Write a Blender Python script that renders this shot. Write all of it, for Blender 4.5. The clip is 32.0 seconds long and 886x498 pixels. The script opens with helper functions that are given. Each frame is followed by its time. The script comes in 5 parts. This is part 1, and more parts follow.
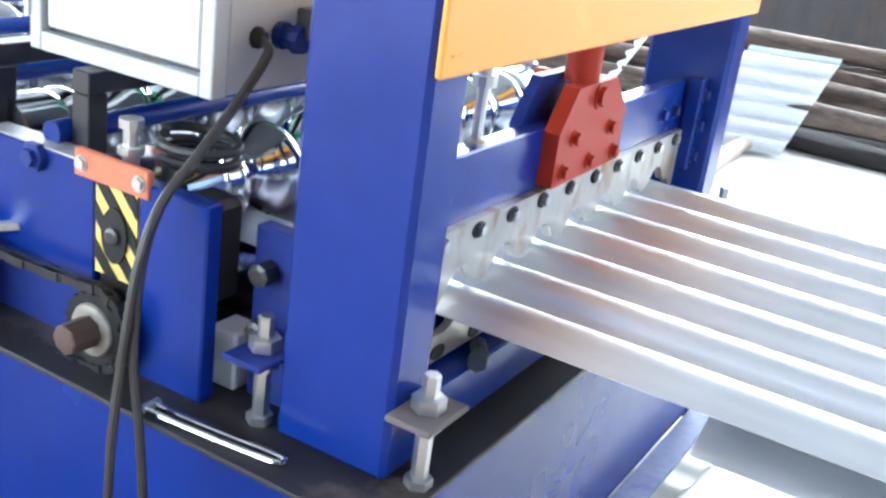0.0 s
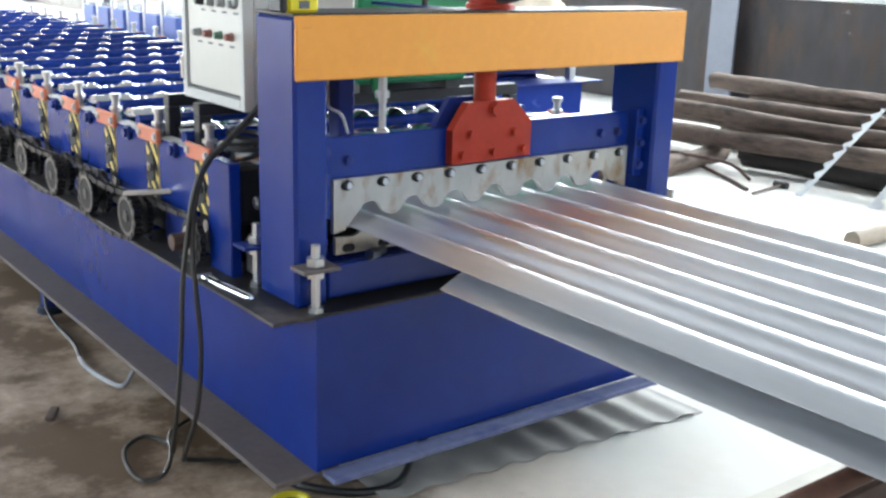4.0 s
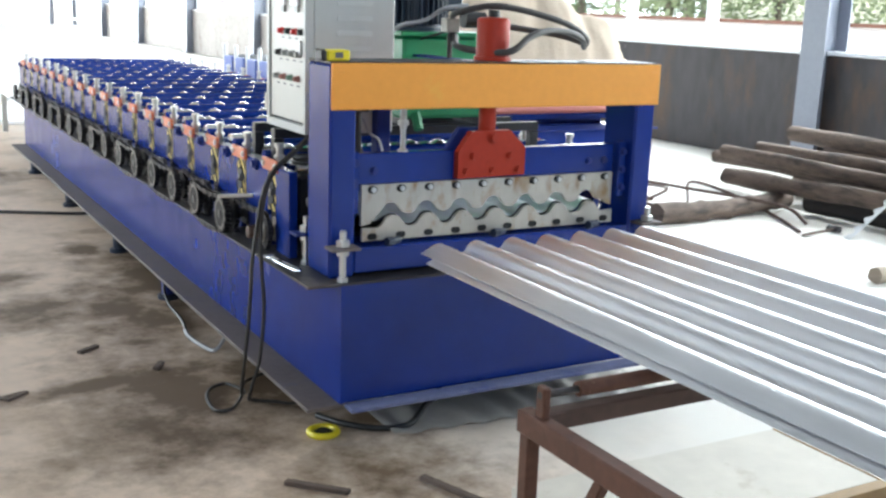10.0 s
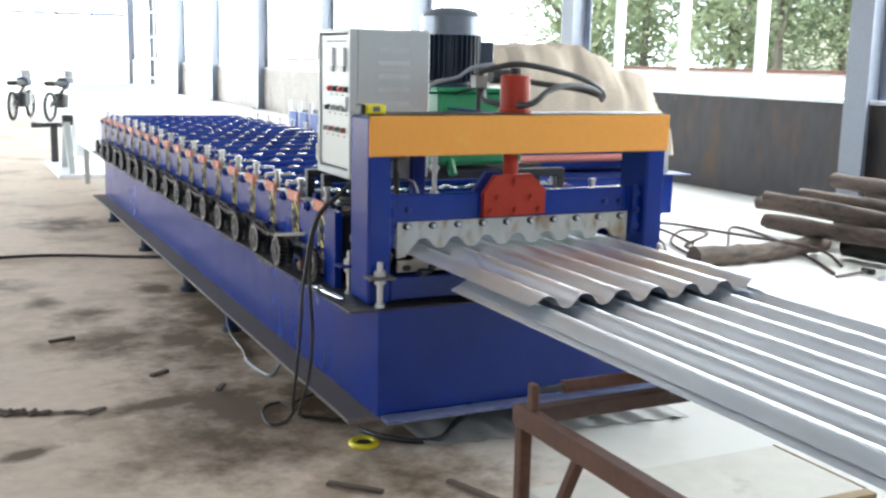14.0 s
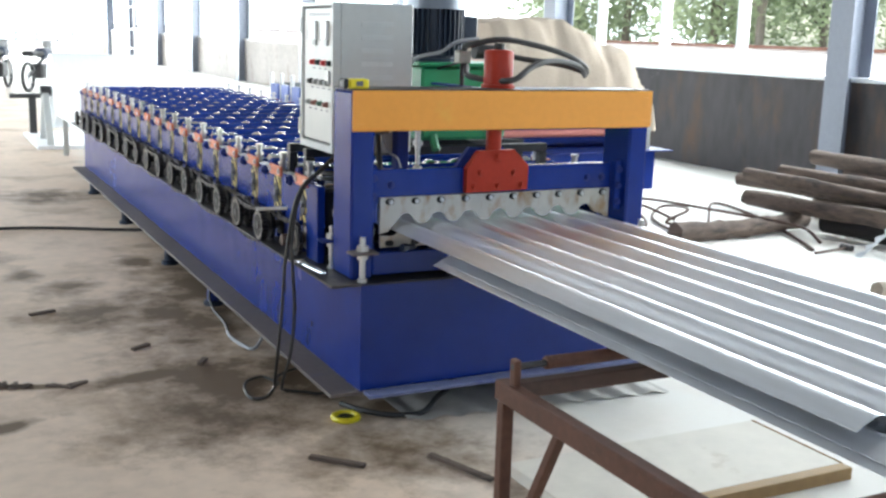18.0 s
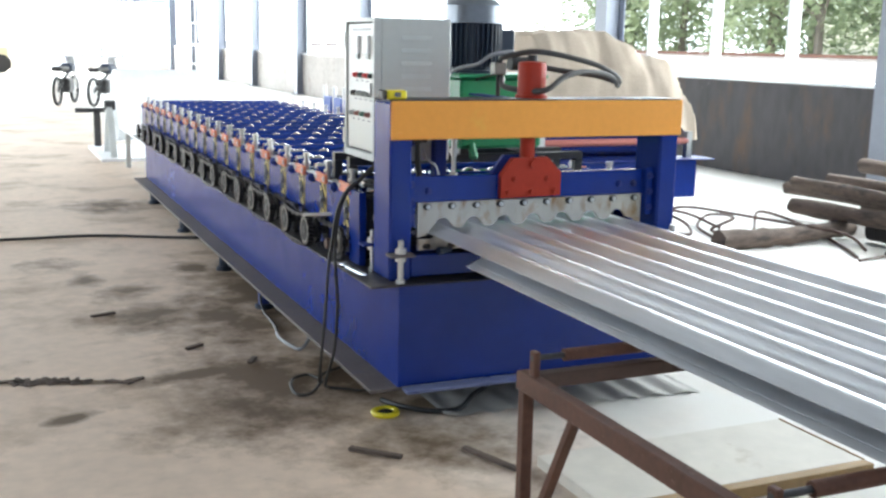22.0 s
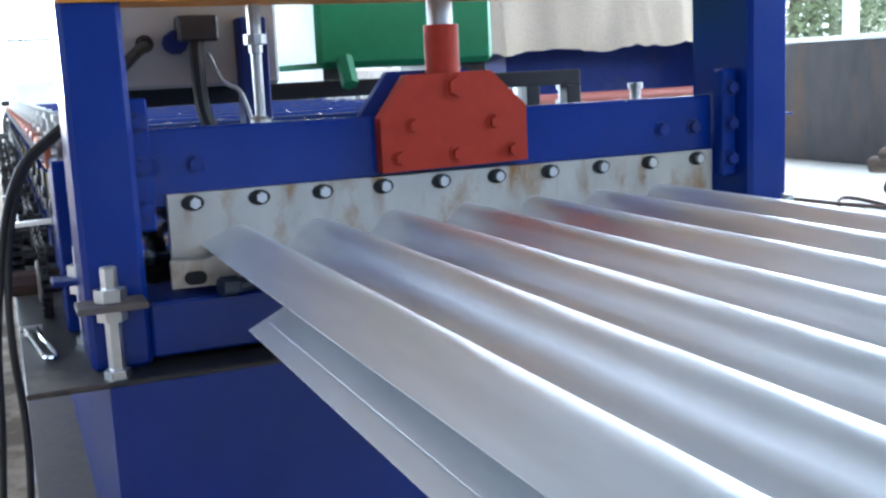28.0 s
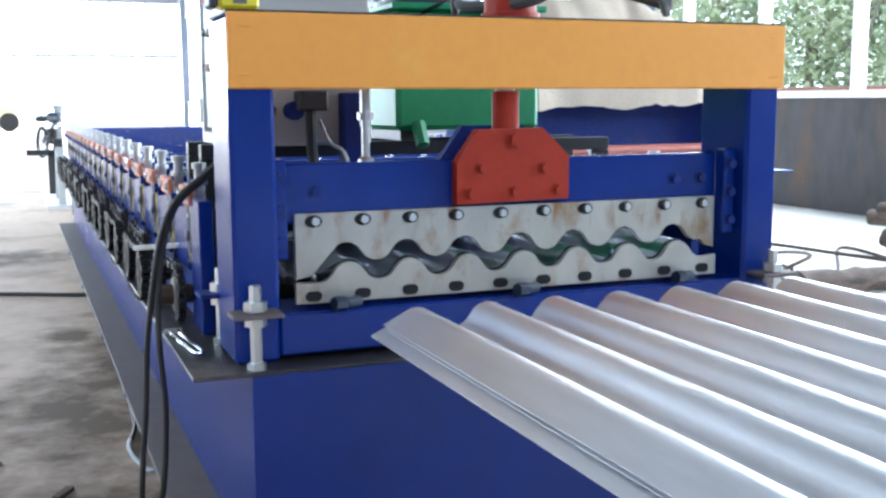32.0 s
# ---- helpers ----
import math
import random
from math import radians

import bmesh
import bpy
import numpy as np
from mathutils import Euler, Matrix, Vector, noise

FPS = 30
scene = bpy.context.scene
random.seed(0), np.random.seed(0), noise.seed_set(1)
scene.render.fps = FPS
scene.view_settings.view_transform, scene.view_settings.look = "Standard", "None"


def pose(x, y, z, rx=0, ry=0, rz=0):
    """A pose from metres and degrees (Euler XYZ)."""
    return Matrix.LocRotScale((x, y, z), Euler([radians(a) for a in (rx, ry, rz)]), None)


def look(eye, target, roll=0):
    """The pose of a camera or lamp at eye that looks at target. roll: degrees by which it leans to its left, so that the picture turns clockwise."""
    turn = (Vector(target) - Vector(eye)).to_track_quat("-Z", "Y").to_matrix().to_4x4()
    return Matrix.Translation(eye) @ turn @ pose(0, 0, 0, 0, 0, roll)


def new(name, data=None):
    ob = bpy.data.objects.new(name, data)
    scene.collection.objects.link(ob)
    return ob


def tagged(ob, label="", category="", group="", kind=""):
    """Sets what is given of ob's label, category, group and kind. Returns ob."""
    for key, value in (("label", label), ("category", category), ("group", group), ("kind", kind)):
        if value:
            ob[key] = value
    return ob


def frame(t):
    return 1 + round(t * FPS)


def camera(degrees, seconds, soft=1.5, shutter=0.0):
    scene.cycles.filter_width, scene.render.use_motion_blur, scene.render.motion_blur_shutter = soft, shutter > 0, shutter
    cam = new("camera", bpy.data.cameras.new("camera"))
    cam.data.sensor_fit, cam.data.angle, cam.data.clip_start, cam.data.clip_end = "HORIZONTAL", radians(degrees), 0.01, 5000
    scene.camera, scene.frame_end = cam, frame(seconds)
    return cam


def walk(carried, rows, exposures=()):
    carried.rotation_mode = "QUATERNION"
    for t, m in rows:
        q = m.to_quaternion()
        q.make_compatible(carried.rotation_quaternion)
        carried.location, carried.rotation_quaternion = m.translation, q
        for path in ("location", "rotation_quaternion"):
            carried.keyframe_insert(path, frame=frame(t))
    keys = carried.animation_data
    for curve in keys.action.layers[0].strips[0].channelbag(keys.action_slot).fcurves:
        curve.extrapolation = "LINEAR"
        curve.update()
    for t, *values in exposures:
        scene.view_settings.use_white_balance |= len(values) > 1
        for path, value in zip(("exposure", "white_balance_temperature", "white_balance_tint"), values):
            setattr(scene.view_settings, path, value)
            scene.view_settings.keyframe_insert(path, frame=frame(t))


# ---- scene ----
cam = camera(45.4, 32.0, soft=2.6)
PATH = [
    (0, (-0.988, -0.592, 1.303), (0.651, 0.311, 0.596), 7.8),
    (0.5, (-1.032, -0.693, 1.31), (0.601, 0.238, 0.626), 6.1),
    (1, (-1.107, -0.813, 1.324), (0.556, 0.075, 0.656), 3.3),
    (1.5, (-1.095, -1.013, 1.321), (0.5, 0.02, 0.699), 3.2),
    (2, (-1.073, -1.226, 1.326), (0.415, -0.019, 0.755), 1.3),
    (2.5, (-1.122, -1.444, 1.319), (0.286, -0.139, 0.758), 0.8),
    (3, (-1.138, -1.668, 1.343), (0.194, -0.286, 0.781), 2.0),
    (3.5, (-1.135, -1.856, 1.338), (0.102, -0.38, 0.801), 1.8),
    (5.5, (-1.195, -2.507, 1.358), (-0.104, -0.919, 0.822), 2.2),
    (6, (-1.235, -2.594, 1.376), (-0.179, -0.973, 0.869), 2.4),
    (6.5, (-1.236, -2.653, 1.381), (-0.21, -0.998, 0.927), 2.1),
    (7, (-1.234, -2.673, 1.383), (-0.204, -1.007, 0.981), 2.4),
    (7.5, (-1.234, -2.68, 1.374), (-0.2, -1.006, 1.021), 2.4),
    (8, (-1.229, -2.68, 1.367), (-0.199, -1.008, 0.988), 2.0),
    (8.5, (-1.222, -2.688, 1.368), (-0.2, -1.018, 0.961), 1.7),
    (9, (-1.21, -2.734, 1.373), (-0.197, -1.063, 0.95), 1.7),
    (9.5, (-1.205, -2.829, 1.378), (-0.211, -1.15, 0.938), 1.9),
    (10, (-1.261, -2.937, 1.377), (-0.298, -1.241, 0.931), 2.0),
    (10.5, (-1.303, -3.048, 1.389), (-0.364, -1.337, 0.953), 2.0),
    (11, (-1.295, -3.179, 1.391), (-0.372, -1.453, 0.979), 1.7),
    (11.5, (-1.279, -3.327, 1.399), (-0.395, -1.577, 1.004), 1.9),
    (12, (-1.302, -3.369, 1.402), (-0.463, -1.595, 1.019), 1.7),
    (12.5, (-1.342, -3.383, 1.403), (-0.542, -1.588, 1.031), 1.3),
    (13, (-1.345, -3.38, 1.399), (-0.53, -1.589, 1.041), 1.3),
    (13.5, (-1.343, -3.382, 1.399), (-0.502, -1.602, 1.048), 1.4),
    (14, (-1.338, -3.382, 1.397), (-0.483, -1.608, 1.045), 1.2),
    (14.5, (-1.326, -3.381, 1.395), (-0.464, -1.612, 1.036), 1.1),
    (15, (-1.32, -3.383, 1.396), (-0.45, -1.621, 1.028), 1.2),
    (15.5, (-1.323, -3.375, 1.395), (-0.442, -1.621, 1.011), 1.2),
    (17.5, (-1.332, -3.373, 1.403), (-0.451, -1.624, 0.996), 1.7),
    (18, (-1.345, -3.383, 1.404), (-0.461, -1.634, 1.004), 1.7),
    (18.5, (-1.36, -3.39, 1.405), (-0.473, -1.641, 1.014), 2.0),
    (19, (-1.37, -3.402, 1.404), (-0.485, -1.649, 1.023), 2.0),
    (19.5, (-1.379, -3.4, 1.401), (-0.502, -1.642, 1.029), 1.6),
    (20, (-1.393, -3.418, 1.399), (-0.523, -1.655, 1.032), 1.4),
    (20.5, (-1.385, -3.466, 1.401), (-0.525, -1.697, 1.038), 1.2),
    (21, (-1.355, -3.549, 1.406), (-0.511, -1.773, 1.043), 1.3),
    (21.5, (-1.353, -3.581, 1.405), (-0.539, -1.792, 1.033), 1.3),
    (22, (-1.348, -3.584, 1.408), (-0.562, -1.785, 1.028), 1.1),
    (22.5, (-1.348, -3.596, 1.407), (-0.583, -1.788, 1.026), 0.8),
    (23, (-1.34, -3.598, 1.407), (-0.566, -1.793, 1.028), 0.7),
    (23.5, (-1.326, -3.582, 1.402), (-0.516, -1.793, 1.025), 0.6),
    (24, (-1.322, -3.581, 1.4), (-0.492, -1.801, 1.02), 0.4),
    (24.5, (-1.322, -3.585, 1.402), (-0.481, -1.811, 1.019), 0.4),
    (26.5, (-0.387, -2.085, 1.003), (0.344, -0.249, 0.696), -1.2),
    (27, (-0.175, -1.784, 0.949), (0.513, 0.07, 0.655), -2.2),
    (28, (-0.09, -1.567, 0.947), (0.662, 0.257, 0.618), -2.7),
    (28.5, (-0.069, -1.52, 0.947), (0.649, 0.314, 0.601), -3.0),
    (29, (-0.069, -1.503, 0.947), (0.625, 0.344, 0.619), -2.8),
    (30, (-0.061, -1.481, 0.947), (0.61, 0.379, 0.645), -2.4),
    (31, (-0.13, -1.705, 0.949), (0.551, 0.156, 0.685), -1.9),
    (32, (-0.369, -1.977, 1.039), (0.371, -0.139, 0.763), -0.3),
]
walk(cam, [(t, look(eye, target, roll)) for t, eye, target, roll in PATH], exposures=((0.0, 2.3, 5800, 5), (1.0, 1.75, 5900, 5), (2.0, 1.48, 6100, 5), (3.0, 1.45, 6200, 5), (7.0, 1.4, 6300, 5), (13.0, 1.15, 6300, 5), (24.5, 1.1, 6300, 5), (26.5, 0.9, 6000, 5), (28.0, 1.22, 5500, 5), (30.0, 1.35, 5500, 5), (32.0, 1.35, 5600, 5)))

# ---- world, sun, daylight in the openings and an added fill ----
world = bpy.data.worlds.new("sky")
scene.world = world
world.use_nodes = True
wn, wl = world.node_tree.nodes, world.node_tree.links
sky = wn.new("ShaderNodeTexSky")
sky.sky_type, sky.sun_disc = "NISHITA", False
sky.sun_elevation, sky.sun_rotation = radians(58), radians(248)
sky.air_density, sky.dust_density = 1.0, 1.0
wn["Background"].inputs[1].default_value = 0.15
wl.new(sky.outputs[0], wn["Background"].inputs[0])

sun = new("sun", bpy.data.lights.new("sun", "SUN"))
sun.data.energy, sun.data.angle, sun.data.color = 5.0, radians(6), (1.0, 0.98, 0.95)
sun.matrix_world = look((-30, -12, 52), (0, 0, 0))


def window_or_fill(name, eye, target, wide, high, power, colour=(0.95, 0.98, 1.0)):
    """Daylight that comes in through a row of window openings, or an added fill."""
    lamp = new(name, bpy.data.lights.new(name, "AREA"))
    lamp.data.shape, lamp.data.size, lamp.data.size_y = "RECTANGLE", wide, high
    lamp.data.energy, lamp.data.color = power, colour
    lamp.matrix_world = look(eye, target)
    return lamp


window_or_fill("daylight_right", (7.35, 15.9, 2.9), (0, 15.9, 0.2), 39, 3.5, 2450)
window_or_fill("daylight_left", (-8.9, 22.0, 2.8), (0, 22.0, 0.4), 42, 3.2, 1250)
window_or_fill("daylight_end", (-1.0, 45.8, 2.8), (0, 0, 0.4), 14, 4.8, 3000)

# Added fill for the cutter's front; no such source is known there.
window_or_fill("daylight_south", (-1.0, -9.5, 4.8), (0, 0, 0.6), 12, 2.2, 100)

# ---- materials ----
MATS = {}


def material(name, colour, rough=0.6, metal=0.0, grain=30.0, vary=0.12, bump=0.1, stain=None, stain_scale=2.0, stain_at=0.55, coat=0.0, island=0.0, stretch=(1, 1, 1), shine=0.5):
    """A surface with colour that varies at two scales, fine relief and optional stains."""
    m = bpy.data.materials.new(name)
    m.use_nodes = True
    n, l = m.node_tree.nodes, m.node_tree.links
    b = n["Principled BSDF"]
    tc = n.new("ShaderNodeTexCoord")
    mp = n.new("ShaderNodeMapping")
    mp.inputs["Scale"].default_value = stretch
    l.new(tc.outputs["Object"], mp.inputs[0])
    fine, wide = n.new("ShaderNodeTexNoise"), n.new("ShaderNodeTexNoise")
    fine.inputs["Scale"].default_value, fine.inputs["Detail"].default_value = grain, 6
    wide.inputs["Scale"].default_value, wide.inputs["Detail"].default_value = stain_scale, 5
    wide.inputs["Roughness"].default_value = 0.62
    for t in (fine, wide):
        l.new(mp.outputs[0], t.inputs["Vector"])
    base = n.new("ShaderNodeMix")
    base.data_type = "RGBA"
    base.inputs[6].default_value = (*[c * (1 - vary) for c in colour], 1)
    base.inputs[7].default_value = (*[min(1, c * (1 + vary)) for c in colour], 1)
    add = n.new("ShaderNodeMath")
    add.operation = "ADD"
    half = n.new("ShaderNodeMath")
    half.operation, half.inputs[1].default_value = "MULTIPLY", 0.5
    l.new(fine.outputs[0], add.inputs[0])
    l.new(wide.outputs[0], add.inputs[1])
    l.new(add.outputs[0], half.inputs[0])
    ramp0 = n.new("ShaderNodeMapRange")
    ramp0.inputs[1].default_value, ramp0.inputs[2].default_value = 0.32, 0.68
    l.new(half.outputs[0], ramp0.inputs[0])
    l.new(ramp0.outputs[0], base.inputs[0])
    out = base.outputs[2]
    if island:
        info = n.new("ShaderNodeObjectInfo")
        hsv = n.new("ShaderNodeHueSaturation")
        rng = n.new("ShaderNodeMapRange")
        rng.inputs[3].default_value, rng.inputs[4].default_value = 1 - island, 1 + island
        l.new(info.outputs["Random"], rng.inputs[0])
        l.new(rng.outputs[0], hsv.inputs["Value"])
        l.new(out, hsv.inputs["Color"])
        out = hsv.outputs[0]
    if stain:
        spot = n.new("ShaderNodeTexNoise")
        spot.inputs["Scale"].default_value, spot.inputs["Detail"].default_value = stain_scale * 1.7, 8
        spot.inputs["Roughness"].default_value = 0.68
        l.new(mp.outputs[0], spot.inputs["Vector"])
        ramp = n.new("ShaderNodeMapRange")
        ramp.inputs[1].default_value, ramp.inputs[2].default_value = stain_at, stain_at + 0.16
        l.new(spot.outputs[0], ramp.inputs[0])
        mix = n.new("ShaderNodeMix")
        mix.data_type = "RGBA"
        l.new(ramp.outputs[0], mix.inputs[0])
        l.new(out, mix.inputs[6])
        mix.inputs[7].default_value = (*stain, 1)
        out = mix.outputs[2]
    l.new(out, b.inputs["Base Color"])
    rr = n.new("ShaderNodeMapRange")
    rr.inputs[3].default_value, rr.inputs[4].default_value = max(0.03, rough - 0.12), min(1, rough + 0.12)
    l.new(half.outputs[0], rr.inputs[0])
    l.new(rr.outputs[0], b.inputs["Roughness"])
    b.inputs["Metallic"].default_value = metal
    b.inputs["Specular IOR Level"].default_value = shine
    if coat:
        b.inputs["Coat Weight"].default_value, b.inputs["Coat Roughness"].default_value = coat, 0.15
    if bump:
        bp = n.new("ShaderNodeBump")
        bp.inputs["Strength"].default_value, bp.inputs["Distance"].default_value = bump, 0.01
        l.new(half.outputs[0], bp.inputs["Height"])
        l.new(bp.outputs[0], b.inputs["Normal"])
    MATS[name] = m
    return m


BLUE = material("blue_enamel_paint", (0.0055, 0.0245, 0.19), 0.24, grain=9, vary=0.14, bump=0.004, stain_scale=1.6, shine=0.36)
BLUE_DARK = material("dusty_blue_paint", (0.01, 0.024, 0.16), 0.55, grain=50, vary=0.2, bump=0.06, stain=(0.03, 0.035, 0.1), stain_scale=4, shine=0.25)
ORANGE = material("orange_yellow_paint", (0.8, 0.33, 0.045), 0.45, grain=40, vary=0.05, bump=0.015, stain=(0.78, 0.42, 0.06), stain_scale=1.6, stain_at=0.6)
RED = material("red_oxide_paint", (0.34, 0.028, 0.011), 0.5, grain=60, vary=0.12, bump=0.05, shine=0.25)
STRAP = material("orange_red_paint", (0.55, 0.155, 0.075), 0.5, grain=60, vary=0.15, bump=0.05)
GREEN = material("green_enamel_paint", (0.02, 0.24, 0.1), 0.45, grain=40, vary=0.12, bump=0.04)
RUST = material("rusty_red_primer", (0.095, 0.042, 0.027), 0.6, grain=45, vary=0.3, bump=0.15, stain=(0.07, 0.03, 0.015), stain_scale=7, stain_at=0.56, shine=0.3)
DECK = material("oily_dark_steel", (0.02, 0.018, 0.018), 0.5, grain=30, vary=0.35, bump=0.1, stain=(0.15, 0.115, 0.09), stain_scale=3, stain_at=0.55)
FLANGE = material("dusty_steel_flange", (0.115, 0.092, 0.083), 0.7, grain=40, vary=0.25, bump=0.1, stain=(0.08, 0.08, 0.12), stain_scale=4)
BLADE = material("ground_tool_steel", (0.43, 0.405, 0.365), 0.42, metal=0.65, grain=18, vary=0.16, bump=0.05, stain=(0.3, 0.2, 0.11), stain_scale=7, stain_at=0.53, stretch=(1, 1, 0.55))
ZINC = material("galvanised_steel", (0.75, 0.77, 0.81), 0.45, metal=0.95, grain=35, vary=0.12, bump=0.02, stretch=(1, 0.12, 1))
CHROME = material("chromed_roll_steel", (0.52, 0.54, 0.58), 0.12, metal=1.0, grain=30, vary=0.05, bump=0.0)
BRIGHT = material("zinc_plated_bolt", (0.55, 0.55, 0.55), 0.32, metal=0.9, grain=80, vary=0.1, bump=0.05)
BLACK = material("black_rubber", (0.012, 0.012, 0.013), 0.5, grain=90, vary=0.2, bump=0.05)
IRON = material("greasy_cast_iron", (0.05, 0.048, 0.05), 0.4, metal=0.5, grain=60, vary=0.3, bump=0.1)
CABINET = material("light_grey_enamel", (0.47, 0.48, 0.465), 0.45, grain=30, vary=0.04, bump=0.02)
DOOR = material("cream_door_enamel", (0.5, 0.495, 0.455), 0.4, grain=30, vary=0.03, bump=0.02)
GASKET = material("dark_rubber_gasket", (0.05, 0.05, 0.055), 0.6, grain=60, vary=0.1)
MOTOR = material("blue_black_motor_enamel", (0.012, 0.022, 0.045), 0.4, grain=50, vary=0.15, bump=0.03)
COVER = material("grey_fan_cover", (0.2, 0.215, 0.25), 0.35, metal=0.6, grain=50, vary=0.1)
TARP = material("beige_canvas", (0.5, 0.41, 0.32), 0.9, grain=80, vary=0.1, bump=0.25, stain=(0.4, 0.3, 0.2), stain_scale=2, stain_at=0.62)
CONCRETE = material("stained_concrete", (0.64, 0.5, 0.385), 0.75, grain=14, vary=0.14, bump=0.12, stain=(0.4, 0.295, 0.205), stain_scale=0.8, stain_at=0.5)


def oil_and_shade(m, spots):
    """Brown oil patches, and shade painted alike, with ragged edges at (x, y, half length, half width, angle) on a
    floor.
    """
    n, l = m.node_tree.nodes, m.node_tree.links
    b = n["Principled BSDF"]
    tc = n.new("ShaderNodeTexCoord")
    rag = n.new("ShaderNodeTexNoise")
    rag.inputs["Scale"].default_value, rag.inputs["Detail"].default_value, rag.inputs["Roughness"].default_value = 4.5, 8, 0.7
    l.new(tc.outputs["Object"], rag.inputs["Vector"])
    total = None
    for x, y, a, w, turn, strong in spots:
        mp = n.new("ShaderNodeMapping")
        mp.vector_type = "TEXTURE"
        mp.inputs["Location"].default_value = (x, y, 0)
        mp.inputs["Rotation"].default_value = (0, 0, radians(turn))
        mp.inputs["Scale"].default_value = (a, w, 1)
        l.new(tc.outputs["Object"], mp.inputs[0])
        ln = n.new("ShaderNodeVectorMath")
        ln.operation = "LENGTH"
        l.new(mp.outputs[0], ln.inputs[0])
        fall = n.new("ShaderNodeMapRange")
        fall.inputs[1].default_value, fall.inputs[2].default_value = 0.0, 1.4
        fall.inputs[3].default_value, fall.inputs[4].default_value = strong, 0.0
        l.new(ln.outputs["Value"], fall.inputs[0])
        if total is None:
            total = fall.outputs[0]
        else:
            mx = n.new("ShaderNodeMath")
            mx.operation = "MAXIMUM"
            l.new(total, mx.inputs[0])
            l.new(fall.outputs[0], mx.inputs[1])
            total = mx.outputs[0]
    add = n.new("ShaderNodeMath")
    l.new(total, add.inputs[0])
    l.new(rag.outputs[0], add.inputs[1])
    cut_in = n.new("ShaderNodeMapRange")
    cut_in.inputs[1].default_value, cut_in.inputs[2].default_value = 0.66, 1.02
    l.new(add.outputs[0], cut_in.inputs[0])
    mix = n.new("ShaderNodeMix")
    mix.data_type = "RGBA"
    l.new(cut_in.outputs[0], mix.inputs[0])
    l.new(b.inputs["Base Color"].links[0].from_socket, mix.inputs[6])
    mix.inputs[7].default_value = (0.13, 0.083, 0.045, 1)
    l.new(mix.outputs[2], b.inputs["Base Color"])


def paler_side(m, x0, x1, colour):
    """A paler side of a floor beyond x1, with a soft uneven border from x0."""
    n, l = m.node_tree.nodes, m.node_tree.links
    b = n["Principled BSDF"]
    tc, xyz, rag = n.new("ShaderNodeTexCoord"), n.new("ShaderNodeSeparateXYZ"), n.new("ShaderNodeTexNoise")
    rag.inputs["Scale"].default_value, rag.inputs["Detail"].default_value = 1.6, 7
    l.new(tc.outputs["Object"], xyz.inputs[0])
    l.new(tc.outputs["Object"], rag.inputs["Vector"])
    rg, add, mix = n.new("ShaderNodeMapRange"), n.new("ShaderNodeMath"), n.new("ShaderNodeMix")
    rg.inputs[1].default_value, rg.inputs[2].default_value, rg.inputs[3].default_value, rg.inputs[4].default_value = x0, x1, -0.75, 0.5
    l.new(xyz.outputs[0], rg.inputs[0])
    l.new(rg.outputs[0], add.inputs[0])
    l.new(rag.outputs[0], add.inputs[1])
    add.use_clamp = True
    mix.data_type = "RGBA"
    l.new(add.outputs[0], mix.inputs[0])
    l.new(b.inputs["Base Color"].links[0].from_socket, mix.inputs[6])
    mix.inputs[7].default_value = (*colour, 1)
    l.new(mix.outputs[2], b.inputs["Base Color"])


paler_side(CONCRETE, -0.5, 1.3, (0.66, 0.645, 0.6))
# Oil spots; the wide ones under and beside the base paint in its shade.
oil_and_shade(CONCRETE, [(-0.6, 1.85, 0.34, 0.42, 20, 0.62), (-0.66, 2.45, 0.2, 0.35, -30, 0.5), (-0.55, 0.82, 0.36, 0.11, 12, 0.75), (-0.4, 5.7, 0.45, 0.5, 0, 0.6), (-0.17, 3.0, 0.15, 0.28, 0, 0.65),
                      (-0.84, 2.8, 0.12, 0.22, 10, 0.6), (-1.1, 0.44, 0.11, 0.06, 25, 0.85), (-1.05, 0.87, 0.3, 0.035, -16, 0.9), (-0.99, 3.3, 0.3, 0.4, 0, 0.42), (-0.4, 0.25, 0.55, 0.4, 20, 0.54), (-0.28, 0.6, 0.55, 0.95, 0, 0.6), (-0.22, 1.7, 0.4, 0.9, 0, 0.6), (0.05, -0.3, 0.5, 0.35, -20, 0.55), (0.1, 0.6, 0.5, 0.5, 0, 0.7), (0.0, 2.2, 0.35, 1.3, 0, 0.62), (-0.3, 1.25, 0.35, 0.25, 40, 0.46), (0.25, -0.75, 0.3, 0.15, 60, 0.38), (0.36, 0.14, 0.42, 0.15, 8, 0.8)])
WALL = material("grey_cement_plaster", (0.06, 0.055, 0.057), 0.85, grain=9, vary=0.3, bump=0.2, stain=(0.1, 0.066, 0.046), stain_scale=1.3, stain_at=0.52, stretch=(1, 1, 0.4))
STEEL_COL = material("grey_blue_column_paint", (0.19, 0.205, 0.25), 0.5, grain=20, vary=0.08, bump=0.03)
WHITE = material("white_window_frame", (0.78, 0.79, 0.8), 0.5, grain=20, vary=0.04)
ROOF = material("grey_roof_sheet", (0.2, 0.206, 0.215), 0.6, grain=10, vary=0.06)
BARK = material("stripped_log_wood", (0.125, 0.09, 0.07), 0.85, grain=18, vary=0.3, bump=0.5, stain=(0.05, 0.038, 0.032), stain_scale=2.5, stain_at=0.47, stretch=(1, 1, 5))
LEAF = material("green_leaves", (0.22, 0.26, 0.16), 0.7, grain=3, vary=0.4, bump=0.0)
n, l = LEAF.node_tree.nodes, LEAF.node_tree.links
thin, blend = n.new("ShaderNodeBsdfTranslucent"), n.new("ShaderNodeMixShader")
